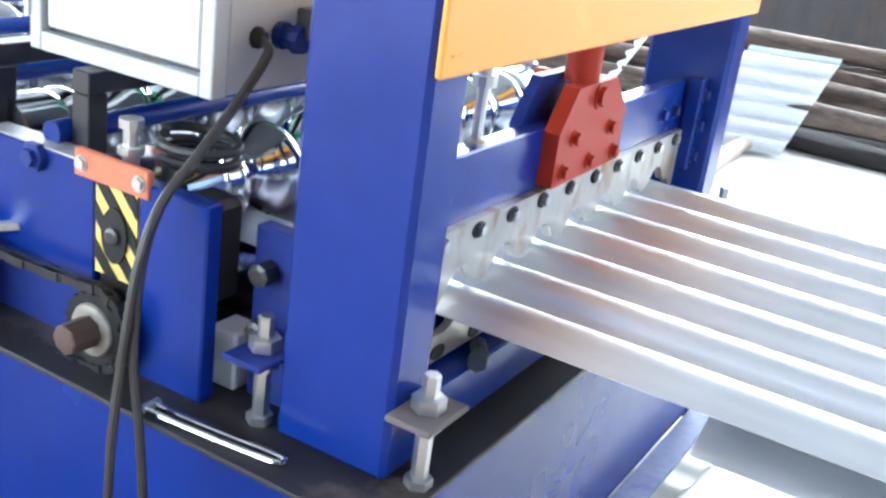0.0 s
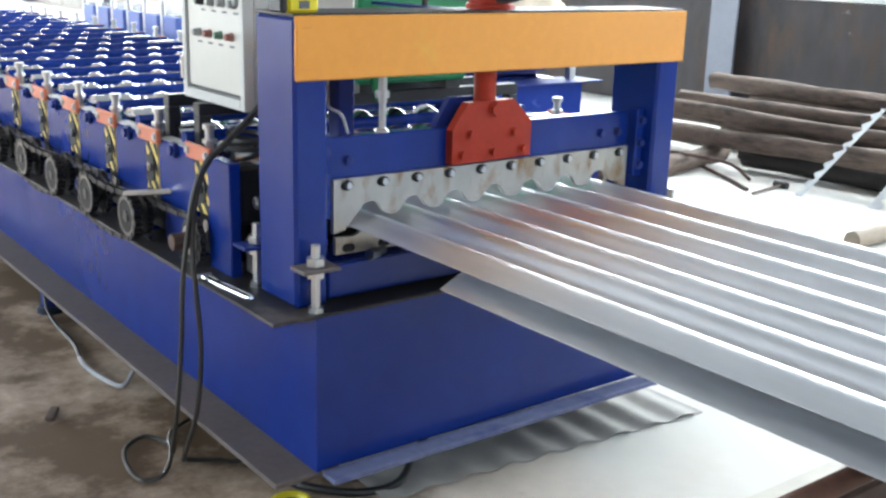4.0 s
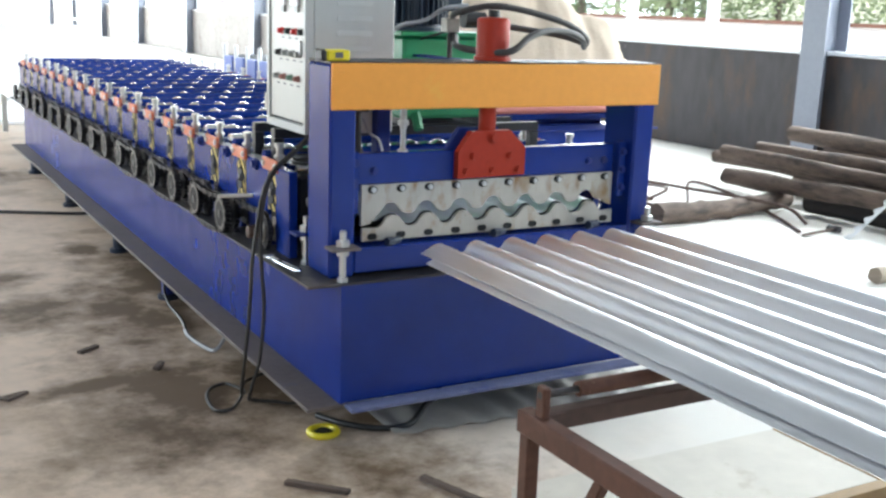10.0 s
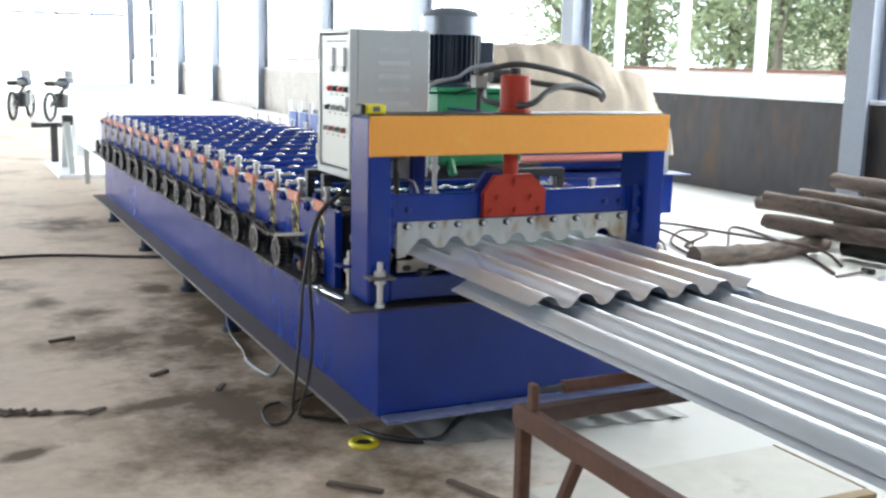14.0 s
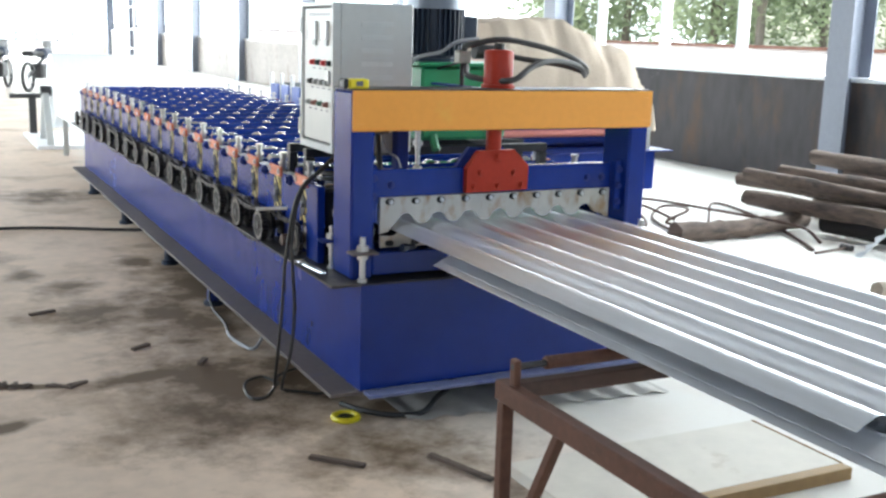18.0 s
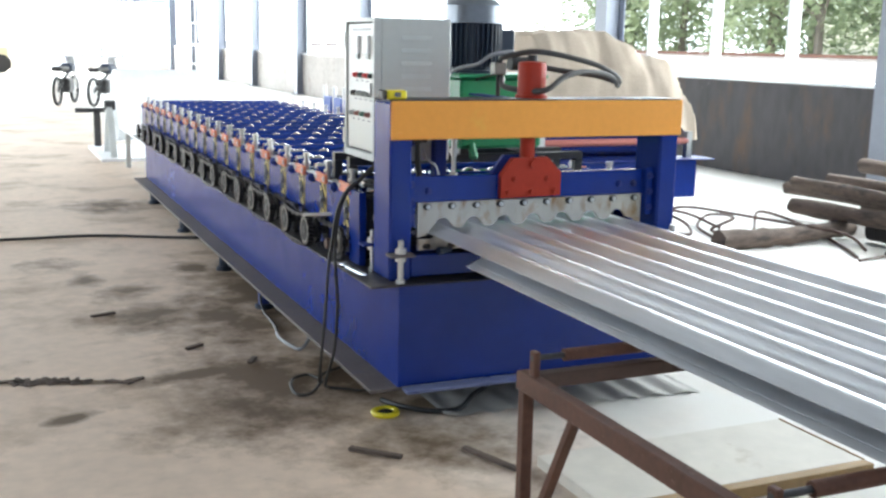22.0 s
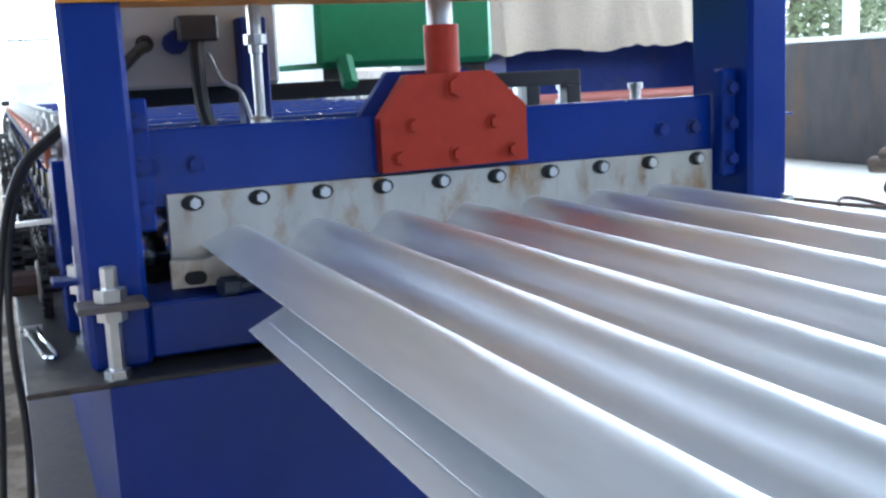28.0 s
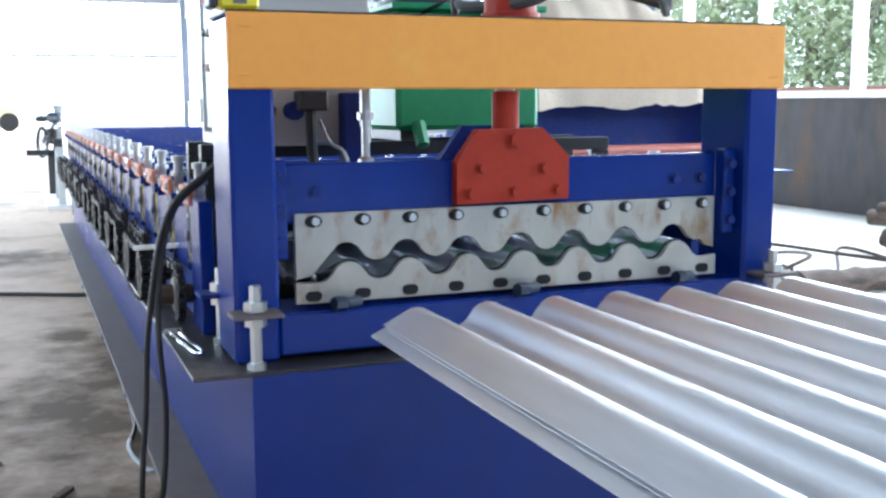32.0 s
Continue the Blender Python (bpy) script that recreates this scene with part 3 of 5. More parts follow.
def tree(x, y, h, seed):
    rnd = random.Random(seed)
    t = thing("tree", x, y, -0.06, "leafy green tree beyond the perimeter wall", "tree", "trees along the yard")
    b = B()
    rod(b, (x, y, -0.06), (x + rnd.uniform(-0.2, 0.2), y, h * 0.55), 0.16, 8, 0.08)
    for k in range(6):
        a = rnd.uniform(0, 6.28)
        z = h * rnd.uniform(0.22, 0.5)
        rod(b, (x, y, z), (x + math.cos(a) * h * 0.25, y + math.sin(a) * h * 0.25, z + h * 0.22), 0.06, 6, 0.02)
    part("trunk", b, TRUNK, t)
    verts, faces = [], []
    hubs = [(x + rnd.gauss(0, h * 0.17), y + rnd.gauss(0, h * 0.17), h * rnd.uniform(0.2, 0.95), h * rnd.uniform(0.1, 0.19)) for _ in range(38)]
    for k in range(5200):
        hx, hy, hz, hr = hubs[k % len(hubs)]
        d = Vector((rnd.gauss(0, 1), rnd.gauss(0, 1), rnd.gauss(0, 0.8))).normalized() * hr * rnd.uniform(0.55, 1.05)
        c = Vector((hx, hy, hz)) + d
        u = Vector((rnd.gauss(0, 1), rnd.gauss(0, 1), rnd.gauss(0, 1))).normalized()
        v = u.orthogonal().normalized()
        s = rnd.uniform(0.06, 0.13)
        i = len(verts)
        verts += [c + u * s, c + v * s * 0.6, c - u * s, c - v * s * 0.6]
        faces.append((i, i + 1, i + 2, i + 3))
    me = bpy.data.meshes.new("crown")
    o = ORIGIN[t]
    me.from_pydata([tuple(p - o) for p in verts], [], faces)
    me.materials.append(LEAF)
    ob = new("crown", me)
    ob.parent = t
    return t


random.seed(5)
for k in range(19):
    tree(19.0 + random.uniform(0, 6), -6 + k * 2.1 + random.uniform(-0.8, 0.8), random.uniform(5.5, 8.5), k)
for k in range(12):
    tree(27.0 + random.uniform(0, 5), -3 + k * 3.6 + random.uniform(-0.8, 0.8), random.uniform(8.5, 11.0), 40 + k)

# ---- the roll forming machine ----
RX = 1.25
mach = thing("roll_forming_machine", 0.6, 3.2, 0, "long blue roll forming machine with chromed rolls", "machine")
BY0, BY1 = -0.066, 6.4
for s, xa, xb in ((1, 0.017, -0.092), (-1, RX, RX + 0.11)):
    part("base_web", box(B(), min(xa, xa + s * 0.014), max(xa, xa + s * 0.014), BY0, BY1, 0.15, 0.533), BLUE, mach)
    part("bottom_flange", box(B(), min(xa + s * 0.014, xb), max(xa + s * 0.014, xb), BY0, BY1, 0.136, 0.15, 0.002), FLANGE, mach, "dusty brown-grey steel flange")
part("front_plate", box(B(), 0.031, RX - 0.014, BY0 + 0.002, BY0 + 0.016, 0.152, 0.533), BLUE, mach)
part("front_flange", box(B(), 0.031, RX + 0.1, BY0 - 0.06, BY0 - 0.001, 0.137, 0.151, 0.002), DUSTY_BLUE, mach, "dusty pale blue flange")
part("rear_plate", box(B(), 0.031, RX - 0.014, BY1 - 0.016, BY1 - 0.002, 0.152, 0.533), BLUE, mach)
part("deck_plate", box(B(), -0.092, RX + 0.11, BY0, BY1, 0.533, 0.541, 0.002), DECK, mach, "oily dark steel deck plate")
for y in (1.86, 2.88, 4.3, 5.76):
    for x in (-0.01, RX + 0.02):
        f = part("foot", rod(B(), (x, y, 0.02), (x, y, 0.136), 0.032, 14), BLUE_DARK if y < 2 else MOTOR, mach)
        part("foot_pad", lathe(B(), (x, y, 0.0), (0, 0, 1), [(0, 0.05), (0.018, 0.05), (0.024, 0.04)], 18), MOTOR, f)

NST, PITCH, Y0 = 18, 0.33, 0.47


def hazard(bm_y, bm_b, x, y, z0, z1, w):
    """A plate with slanting stripes, in two meshes: the yellow plate and the black stripes upon it."""
    box(bm_y, x, x + 0.008, y - w / 2, y + w / 2, z0, z1)
    h, wd = z1 - z0, 0.024

    def clip(poly, low, v):
        out = []
        for i in range(len(poly)):
            p, q = poly[i], poly[(i + 1) % len(poly)]
            a, b = (p[0] >= v) == low or p[0] == v, (q[0] >= v) == low or q[0] == v
            if a:
                out.append(p)
            if a != b:
                out.append((v, p[1] + (q[1] - p[1]) * (v - p[0]) / (q[0] - p[0])))
        return out

    k = -h * 0.9 + 0.01
    while k < w:
        poly = clip([(k, z0), (k + wd, z0), (k + wd + h * 0.9, z1), (k + h * 0.9, z1)], True, 0.0)
        poly = clip(poly, False, w) if len(poly) > 2 else poly
        if len(poly) > 2:
            prism(bm_b, [(y - w / 2 + a, b) for a, b in poly], x - 0.002, x - 0.0003, "x")
        k += 0.05


def sprocket(bm, x, y, z, r, teeth=20, thick=0.012):
    pts = []
    for k in range(teeth * 2):
        a = math.pi * k / teeth
        rr = r if k % 2 else r * 0.9
        pts.append((y + rr * math.cos(a), z + rr * math.sin(a)))
    prism(bm, pts, x - thick, x, "x")


def ring_of(bm, x, y, z, r, r_in, thick, n=24):
    """A flat washer facing -x."""
    rows = [[bm.verts.new((xx, y + rr * math.cos(6.2832 * k / n), z + rr * math.sin(6.2832 * k / n))) for k in range(n)] for xx, rr in ((x, r_in), (x, r), (x + thick, r), (x + thick, r_in))]
    for a, c in zip(rows, rows[1:] + rows[:1]):
        for k in range(n):
            bm.faces.new((a[k], a[(k + 1) % n], c[(k + 1) % n], c[k]))


def roll_stand(y, drive=True):
    """One forming stand: a tie bar, bearing blocks, straps and screws on both sides, drive wheels, and two shafts of rolls."""
    st = part("roll_stand", rod(B(), (0.02, y + 0.165, 0.842), (RX - 0.02, y + 0.165, 0.842), 0.0185, 12), BLUE, mach, "", True)
    for sx, x in ((1, 0.0), (-1, RX)):
        def g(a, b):
            return (min(x + sx * a, x + sx * b), max(x + sx * a, x + sx * b))
        plate = part("side_plate", box(B(), *g(-0.005, 0.04), y + 0.046, y + PITCH - 0.046, 0.65, 0.826, 0.003), BLUE, st)
        part("top_edge", box(B(), *g(-0.004, 0.036), y + 0.05, y + PITCH - 0.05, 0.8265, 0.8295), ZINC_OLD, plate, "thin pale strip along the top edge")
        part("plate_foot", box(B(), *g(0.006, 0.04), y + 0.046, y + PITCH - 0.046, 0.541, 0.6495), BLUE_DARK, plate, "lower plate in dull blue paint")
        part("plate_nut", lathe(B(), (x - sx * 0.004, y + PITCH / 2, 0.812), (-sx, 0, 0), [(0, 0.023), (0.012, 0.023), (0.013, 0.014), (0.022, 0.014)], 6), BLUE_DARK, plate)
        part("bearing_block", box(B(), *g(0.004, 0.05), y - 0.044, y + 0.044, 0.56, 0.805, 0.003), HAZARD_B, st, "black oily bearing block")
        strap = part("strap", box(B(), *g(-0.019, -0.007), y - 0.072, y + 0.072, 0.812, 0.852, 0.002), STRAP, st, "orange-red steel strap")
        for dy in (-0.056, 0.056):
            part("strap_bolt", hexbolt(B(), (x - sx * 0.019, y + dy, 0.832), (-sx, 0, 0), 0.009, 0.006), BRIGHT, strap)
        scr = lathe(B(), (x + sx * 0.018, y, 0.80), (0, 0, 1), [(0, 0.012), (0.053, 0.012), (0.054, 0.019), (0.064, 0.019), (0.065, 0.0115), (0.09, 0.0115), (0.091, 0.017), (0.104, 0.017)], 10)
        part("adjusting_screw", scr, BRIGHT, st, "zinc-plated adjusting screw")
        if sx == 1:
            by, bb = B(), B()
            hazard(by, bb, -0.006, y, 0.672, 0.81, 0.082)
            hz = part("warning_plate", by, HAZARD_Y, st, "yellow and black striped plate")
            part("stripes", bb, HAZARD_B, hz)
            part("slot", prism(B(), [(y + 0.025 * math.cos(a), 0.738 + 0.042 * math.sin(a)) for a in (6.2832 * i / 16 for i in range(16))], -0.011, -0.0085, "x"), HAZARD_B, hz)
            part("shaft_end", lathe(B(), (-0.018, y, 0.738), (1, 0, 0), [(0, 0.008), (0.002, 0.013), (0.012, 0.014)], 12), IRON, hz)
            b = B()
            if drive:
                sprocket(b, -0.03, y, 0.605, 0.058, thick=0.016)
                sprocket(b, -0.07, y, 0.605, 0.058, thick=0.02)
                sp = part("sprocket", b, HAZARD_B, st, "greasy black chain sprocket")
                rim = B()
                ring_of(rim, -0.092, y, 0.605, 0.058, 0.048, 0.004)
                part("sprocket_rim", rim, HUB, sp, "worn grey sprocket rim")
                part("hub", lathe(B(), (-0.094, y, 0.605), (1, 0, 0), [(0, 0.01), (0.001, 0.017), (0.02, 0.019), (0.09, 0.019)], 12), IRON, sp)
            else:
                sprocket(b, -0.03, y, 0.605, 0.058, thick=0.016)
                sp = part("sprocket", b, HAZARD_B, st, "greasy black chain sprocket")
                part("collar", lathe(B(), (-0.052, y, 0.605), (1, 0, 0), [(0, 0.03), (0.001, 0.038), (0.004, 0.04), (0.012, 0.04)], 20), VALVE, sp, "dull worn collar")
                part("hub", lathe(B(), (-0.098, y, 0.605), (1, 0, 0), [(0, 0.012), (0.001, 0.02), (0.003, 0.0225), (0.05, 0.024), (0.052, 0.022), (0.09, 0.022)], 8), RUST_DARK, sp, "worn brown steel hub")
    for z, amp, mean in ((0.781, -1, 0.0595), (0.636, 1, 0.0715)):
        prof = [(0, 0.018), (0.055, 0.018)]
        n = 96
        for k in range(n + 1):
            x = 0.06 + (RX - 0.12) * k / n
            c = math.cos(2 * math.pi * (x - 0.239) / 0.129) if 0.15 < x < 1.1 else -1
            prof.append((x, mean + amp * 0.0165 * c))
        prof += [(RX - 0.055, 0.018), (RX, 0.018)]
        part("forming_roll", lathe(B(), (0.0, y, z), (1, 0, 0), prof, 24), CHROME, st, "wavy chromed forming roll", smooth=True)
    return st


def copy_part(src, dy):
    """A copy of a part with its own parts, moved along y under the same thing."""
    made = {}
    for ob in (src, *src.children_recursive):
        c = ob.copy()
        scene.collection.objects.link(c)
        made[ob] = c
        c.parent = made.get(ob.parent, ob.parent)
    made[src].location.y += dy
    return made[src]


roll_stand(Y0, False)
first = roll_stand(Y0 + PITCH)
for k in range(2, NST):
    copy_part(first, (k - 1) * PITCH)


def chain(y0, y1, x, z, r, wide=0.008):
    """A roller chain round two wheels, link by link."""
    b = B()
    pts = []
    for k in range(13):
        a = math.pi / 2 + math.pi * k / 12
        pts.append((y0 + r * math.cos(a), z + r * math.sin(a)))
    for k in range(1, 9):
        pts.append((y0 + (y1 - y0) * k / 9, z - r - 0.012 * math.sin(math.pi * k / 9)))
    for k in range(13):
        a = -math.pi / 2 + math.pi * k / 12
        pts.append((y1 + r * math.cos(a), z + r * math.sin(a)))
    for k in range(1, 9):
        pts.append((y1 + (y0 - y1) * k / 9, z + r - 0.01 * math.sin(math.pi * k / 9)))
    for i, p in enumerate(pts):
        q = pts[(i + 1) % len(pts)]
        o = 0.0 if i % 2 else 0.003
        for sx in (-wide + o, wide - 0.002 - o):
            beam(b, (x + sx, p[0], p[1]), (x + sx, q[0], q[1]), 0.003, 0.013)
        rod(b, (x - wide + 0.001, *p), (x + wide - 0.001, *p), 0.0065, 6)
    return b


c0 = part("drive_chain", chain(Y0, Y0 + PITCH, -0.038, 0.605, 0.062), CHAIN, mach, "greasy black roller chain")
c1 = part("drive_chain", chain(Y0 + PITCH, Y0 + 2 * PITCH, -0.079, 0.605, 0.065, 0.014), CHAIN, mach, "greasy black roller chain")
for k in range(2, NST - 1, 2):
    copy_part(c0, k * PITCH)
    if k < NST - 2:
        copy_part(c1, k * PITCH)
part("chain_tensioner", beam(B(), (0.0, 0.68, 0.69), (-0.1, 0.78, 0.675), 0.018, 0.012, 0.002), BRIGHT, mach)
for x0, x1 in ((-0.014, 0.016), (RX - 0.016, RX + 0.014)):
    ep = part("end_plate", box(B(), x0, x1, 0.295, 0.42, 0.541, 0.832, 0.003), BLUE, mach)
    # Black face that stands in for the dark gap beside the end plate.
    part("end_plate_edge", box(B(), x0 + 0.032, x0 + 0.1, 0.41, 0.42, 0.541, 0.815, 0.002), HAZARD_B, ep)
for y in (0.262,):
    part("guide_roller", lathe(B(), (0.026, y - 0.02, 0.74), (1, 0, 0), [(0, 0.01), (0.003, 0.017), (0.03, 0.017)], 8), IRON, mach)
    part("guide_roller", lathe(B(), (0.026, y - 0.02, 0.655), (1, 0, 0), [(0, 0.01), (0.003, 0.017), (0.03, 0.017)], 8), IRON, mach)
part("guide_bar", box(B(), 0.056, 0.085, 0.205, 0.272, 0.541, 0.8, 0.003), BLUE_DARK, mach)
part("bearing_housing", box(B(), 0.03, 0.1, 0.326, 0.395, 0.66, 0.815, 0.012), HAZARD_B, mach, "black greasy bearing housing")
part("white_block", box(B(), 0.045, 0.1, 0.285, 0.335, 0.541, 0.632, 0.004), WHITE, mach, "white plastic block on the deck")
# black square-tube brackets that carry the cabinet and the power unit
for y in (0.6, 0.8):
    for x in (0.06, 1.14):
        part("frame_post", box(B(), x - 0.018, x + 0.018, y - 0.018, y + 0.018, 0.79, 0.905, 0.002), TUBE, mach)
    part("frame_bar", box(B(), 0.042, 1.158, y - 0.018, y + 0.018, 0.906, 0.94, 0.002), TUBE, mach)
part("hose_coil", tube([(0.1 + 0.045 * math.cos(a), 0.42 + 0.06 * math.sin(a), 0.835 + 0.0016 * k) for k, a in ((k, 6.2832 * k / 12) for k in range(30))], 0.0075, 8, 3), BLACK, mach, "coil of black rubber hose", True)
part("wiring_post", box(B(), 0.325, 0.375, 0.34, 0.39, 0.8, 1.06, 0.003), BLUE_DARK, mach)

# ---- the cutter frame ----
cut = thing("hydraulic_cutter", 0.62, 0.08, 0.541, "blue cutter frame with an orange-yellow crossbeam", "cutter")
PW, PD = 0.087, 0.178
for x0 in (0.0, 1.165):
    part("post", box(B(), x0, x0 + PW, -0.006, -0.006 + PD, 0.5412, 1.2, 0.008), BLUE, cut)
beam_ob = part("crossbeam", box(B(), 0.0, 1.256, -0.016, -0.0065, 1.064, 1.204, 0.003), ORANGE, cut, "orange-yellow painted crossbeam")
part("beam_body", box(B(), 0.0875, 1.1645, -0.006, PD - 0.008, 1.068, 1.2), ORANGE, beam_ob)
part("top_plate", box(B(), 0.0, 1.252, -0.006, PD - 0.01, 1.2005, 1.2085, 0.002), DECK, beam_ob)
for x, z in ((0.03, 1.09), (0.03, 1.178), (1.226, 1.09), (1.226, 1.178)):
    part("weld_bead", rod(B(), (x - 0.012, -0.0162, z), (x + 0.012, -0.0162, z), 0.0022, 6), ORANGE, beam_ob)
part("lower_bar", box(B(), 0.088, 1.164, -0.004, 0.16, 0.552, 0.634, 0.004), BLUE, cut)
for x, s in ((0.084, 1), (1.162, -1)):
    ck = part("guide_cheek", box(B(), min(x, x + s * 0.03), max(x, x + s * 0.03), 0.028, 0.06, 0.735, 0.93, 0.003), BLUE, cut)
    for z in (0.767, 0.831, 0.895):
        part("bolt", hexbolt(B(), (x + s * 0.014, 0.028, z), (0, -1, 0), 0.011, 0.012), BLUE_DARK, ck)
WAVE, AMP, CX = 0.1292, 0.0195, 0.2375


def wave(x):
    """A profile of equal round arcs, crest and trough in turn."""
    bow = ((WAVE / 4) ** 2 + AMP ** 2) / (2 * AMP)
    u = (x - CX) / WAVE % 1.0
    u = u - 1.0 if u > 0.5 else u
    if abs(u) <= 0.25:
        return AMP - bow + math.sqrt(bow ** 2 - (u * WAVE) ** 2)
    return bow - AMP - math.sqrt(bow ** 2 - ((0.5 - abs(u)) * WAVE) ** 2)


xs = [1.085 - 0.915 * k / 110 for k in range(111)]
die = [(0.128, 0.6445), (1.116, 0.6425), (1.116, 0.688)] + [(x, 0.704 + wave(x)) for x in xs] + [(0.128, 0.687)]
low = part("lower_blade", prism(B(), die, 0.03, 0.043), BLADE, cut, "ground steel blade with a wavy edge")
for k in range(10):
    x = 0.163 + 0.1017 * k
    part("slot", prism(B(), [(x + 0.011 * math.cos(a) + (0.006 if math.cos(a) > 0 else -0.006), 0.6585 + 0.0105 * math.sin(a)) for a in (6.2832 * (i + 0.5) / 16 for i in range(16))], 0.0275, 0.031), HAZARD_B, low)
for x in (0.25, 0.645, 1.035):
    b = B()
    rod(b, (x, 0.012, 0.646), (x - 0.035, -0.012, 0.648), 0.012, 10)
    rod(b, (x - 0.035, -0.012, 0.648), (x - 0.06, -0.02, 0.65), 0.015, 6)
    part("clamp_screw", b, MOTOR, cut)
for x, y in ((0.032, -0.04), (1.222, -0.04), (0.012, 0.207), (1.24, 0.207)):
    lg = part("levelling_lug", box(B(), x - 0.048, x + 0.048, y - 0.033, y + 0.033, 0.6415, 0.6505, 0.002), BLUE_DARK if y > 0 else FLANGE, cut)
    part("levelling_bolt", lathe(B(), (x, y, 0.541), (0, 0, 1), [(0, 0.019), (0.012, 0.019), (0.013, 0.0115), (0.082, 0.0115), (0.083, 0.021), (0.099, 0.021), (0.1, 0.0115), (0.11, 0.0115), (0.111, 0.0225), (0.129, 0.0225), (0.13, 0.0115), (0.158, 0.0115), (0.16, 0.01)], 6), BRIGHT, lg)
# adjusting rod on the beam
part("adjusting_rod", lathe(B(), (0.293, 0.085, 0.99), (0, 0, 1), [(0, 0.011), (0.012, 0.011), (0.013, 0.018), (0.028, 0.018), (0.029, 0.011), (0.073, 0.011)], 10), BRIGHT, cut)

# the moving upper tool
slide = thing("cutter_slide", 0.62, 0.06, 0.8, "blue moving tool bar with a red hanger plate and wavy blade", "cutter")
bar = part("tool_bar", box(B(), 0.0915, 1.135, 0.066, 0.1, 0.80, 0.919, 0.003), BLUE, slide)
up = [(0.134, 0.821), (0.134, 0.69), (0.165, 0.696)] + [(x, 0.741 + wave(x)) for x in reversed(xs)][6:] + [(1.1, 0.708), (1.123, 0.702), (1.123, 0.82)]
blade = part("upper_blade", prism(B(), up, 0.05, 0.065), TOOL_STEEL, slide, "stained ground steel blade with a wavy edge")
for k in range(10):
    x = 0.171 + 0.102 * k
    part("hole", prism(B(), [(x + 0.0175 * math.cos(a), 0.8055 + 0.0122 * math.sin(a)) for a in (6.2832 * i / 16 for i in range(16))], 0.0478, 0.0505), HAZARD_B, blade)
    part("bolt", rod(B(), (x + 0.003, 0.0479, 0.8055), (x + 0.003, 0.041, 0.8055), 0.0088, 6), BRIGHT, blade)
plate = part("hanger_plate", prism(B(), [(0.474, 0.827), (0.735, 0.831), (0.735, 0.923), (0.672, 0.983), (0.523, 0.981), (0.474, 0.914)], 0.038, 0.0655), RED, slide, "red octagonal hanger plate")
for x, z, r in ((0.608, 0.959, 0.0165), (0.531, 0.9, 0.0105), (0.675, 0.898, 0.0105), (0.505, 0.849, 0.0105), (0.606, 0.85, 0.0105), (0.708, 0.85, 0.0105)):
    part("bolt", hexbolt(B(), (x, 0.038, z), (0, -1, 0), r, 0.011), RED, plate)
part("back_plate", prism(B(), [(0.46, 0.85), (0.715, 0.85), (0.715, 0.925), (0.655, 0.988), (0.513, 0.988), (0.46, 0.917)], 0.1005, 0.12), BLUE_DARK, slide)
stem = part("stem", rod(B(), (0.6, 0.072, 0.978), (0.6, 0.072, 1.06), 0.029, 24), RED, slide, "", True)
part("piston_rod", rod(B(), (0.6, 0.075, 1.06), (0.6, 0.075, 1.2), 0.021, 20), BRIGHT, slide, "polished steel piston rod", True)
part("rod_foot", lathe(B(), (0.293, 0.085, 0.905), (0, 0, 1), [(0, 0.017), (0.018, 0.017), (0.024, 0.0085), (0.12, 0.0085)], 10), BRIGHT, slide)
for x, z in ((0.117, 0.865), (0.182, 0.863), (1.024, 0.862), (1.093, 0.862)):
    part("bolt", hexbolt(B(), (x, 0.066, z), (0, -1, 0), 0.011, 0.011), BLUE_DARK, bar)

# ---- sheets ----
def corrugated(name, y_rear, length, z, label, x_left=0.179, x_right=CX + 6 * WAVE + 0.062, mat=ZINC, thick=0.0008, group="corrugated sheets on the run-out table"):
    """A corrugated sheet whose rear end is at y_rear and which reaches towards -y."""
    b = B()
    n = 150
    top = [x_left + (x_right - x_left) * k / n for k in range(n + 1)]
    ends = (y_rear, y_rear - length)
    lip = CX - 0.017

    def height(x):
        """The wave, with a straight sloping lip outside the first crest."""
        return z + (wave(x) if x > lip else wave(lip) - 0.5 * (lip - x))

    rows = [[b.verts.new((x, y, height(x))) for x in top] for y in ends]
    lows = [[b.verts.new((x, y, height(x) - thick)) for x in top] for y in ends]
    for k in range(n):
        b.faces.new((rows[0][k], rows[0][k + 1], rows[1][k + 1], rows[1][k]))
        b.faces.new((lows[0][k], lows[1][k], lows[1][k + 1], lows[0][k + 1]))
        for e in (0, 1):
            b.faces.new((rows[e][k], rows[e][k + 1], lows[e][k + 1], lows[e][k]))
    for k in (0, n):
        b.faces.new((rows[0][k], rows[1][k], lows[1][k], lows[0][k]))
    return solid(name, b, mat, label, "roofing sheet", group, smooth=True, at=((x_left + x_right) / 2, y_rear, z))


FEED_Z = 0.7105
SX = (0.179 + CX + 6 * WAVE + 0.062) / 2
LOWEST = 0.668
corrugated("corrugated_sheet", -0.335, 4.9, LOWEST, "galvanised corrugated steel sheet lowest on the run-out table", x_left=0.162)
sheet_mid = corrugated("corrugated_sheet", 0.03, 5.0, FEED_Z, "galvanised corrugated steel sheet cut off onto the stack")
sheet_new = corrugated("corrugated_sheet", 0.03, 5.0, FEED_Z, "galvanised corrugated steel sheet feeding out of the cutter")
strip = corrugated("steel_strip", 6.3, 6.252, FEED_Z - 0.0025, "galvanised strip held between the forming rolls", group="strip in the machine", mat=ZINC_SHADED)
b = B()
rows = []
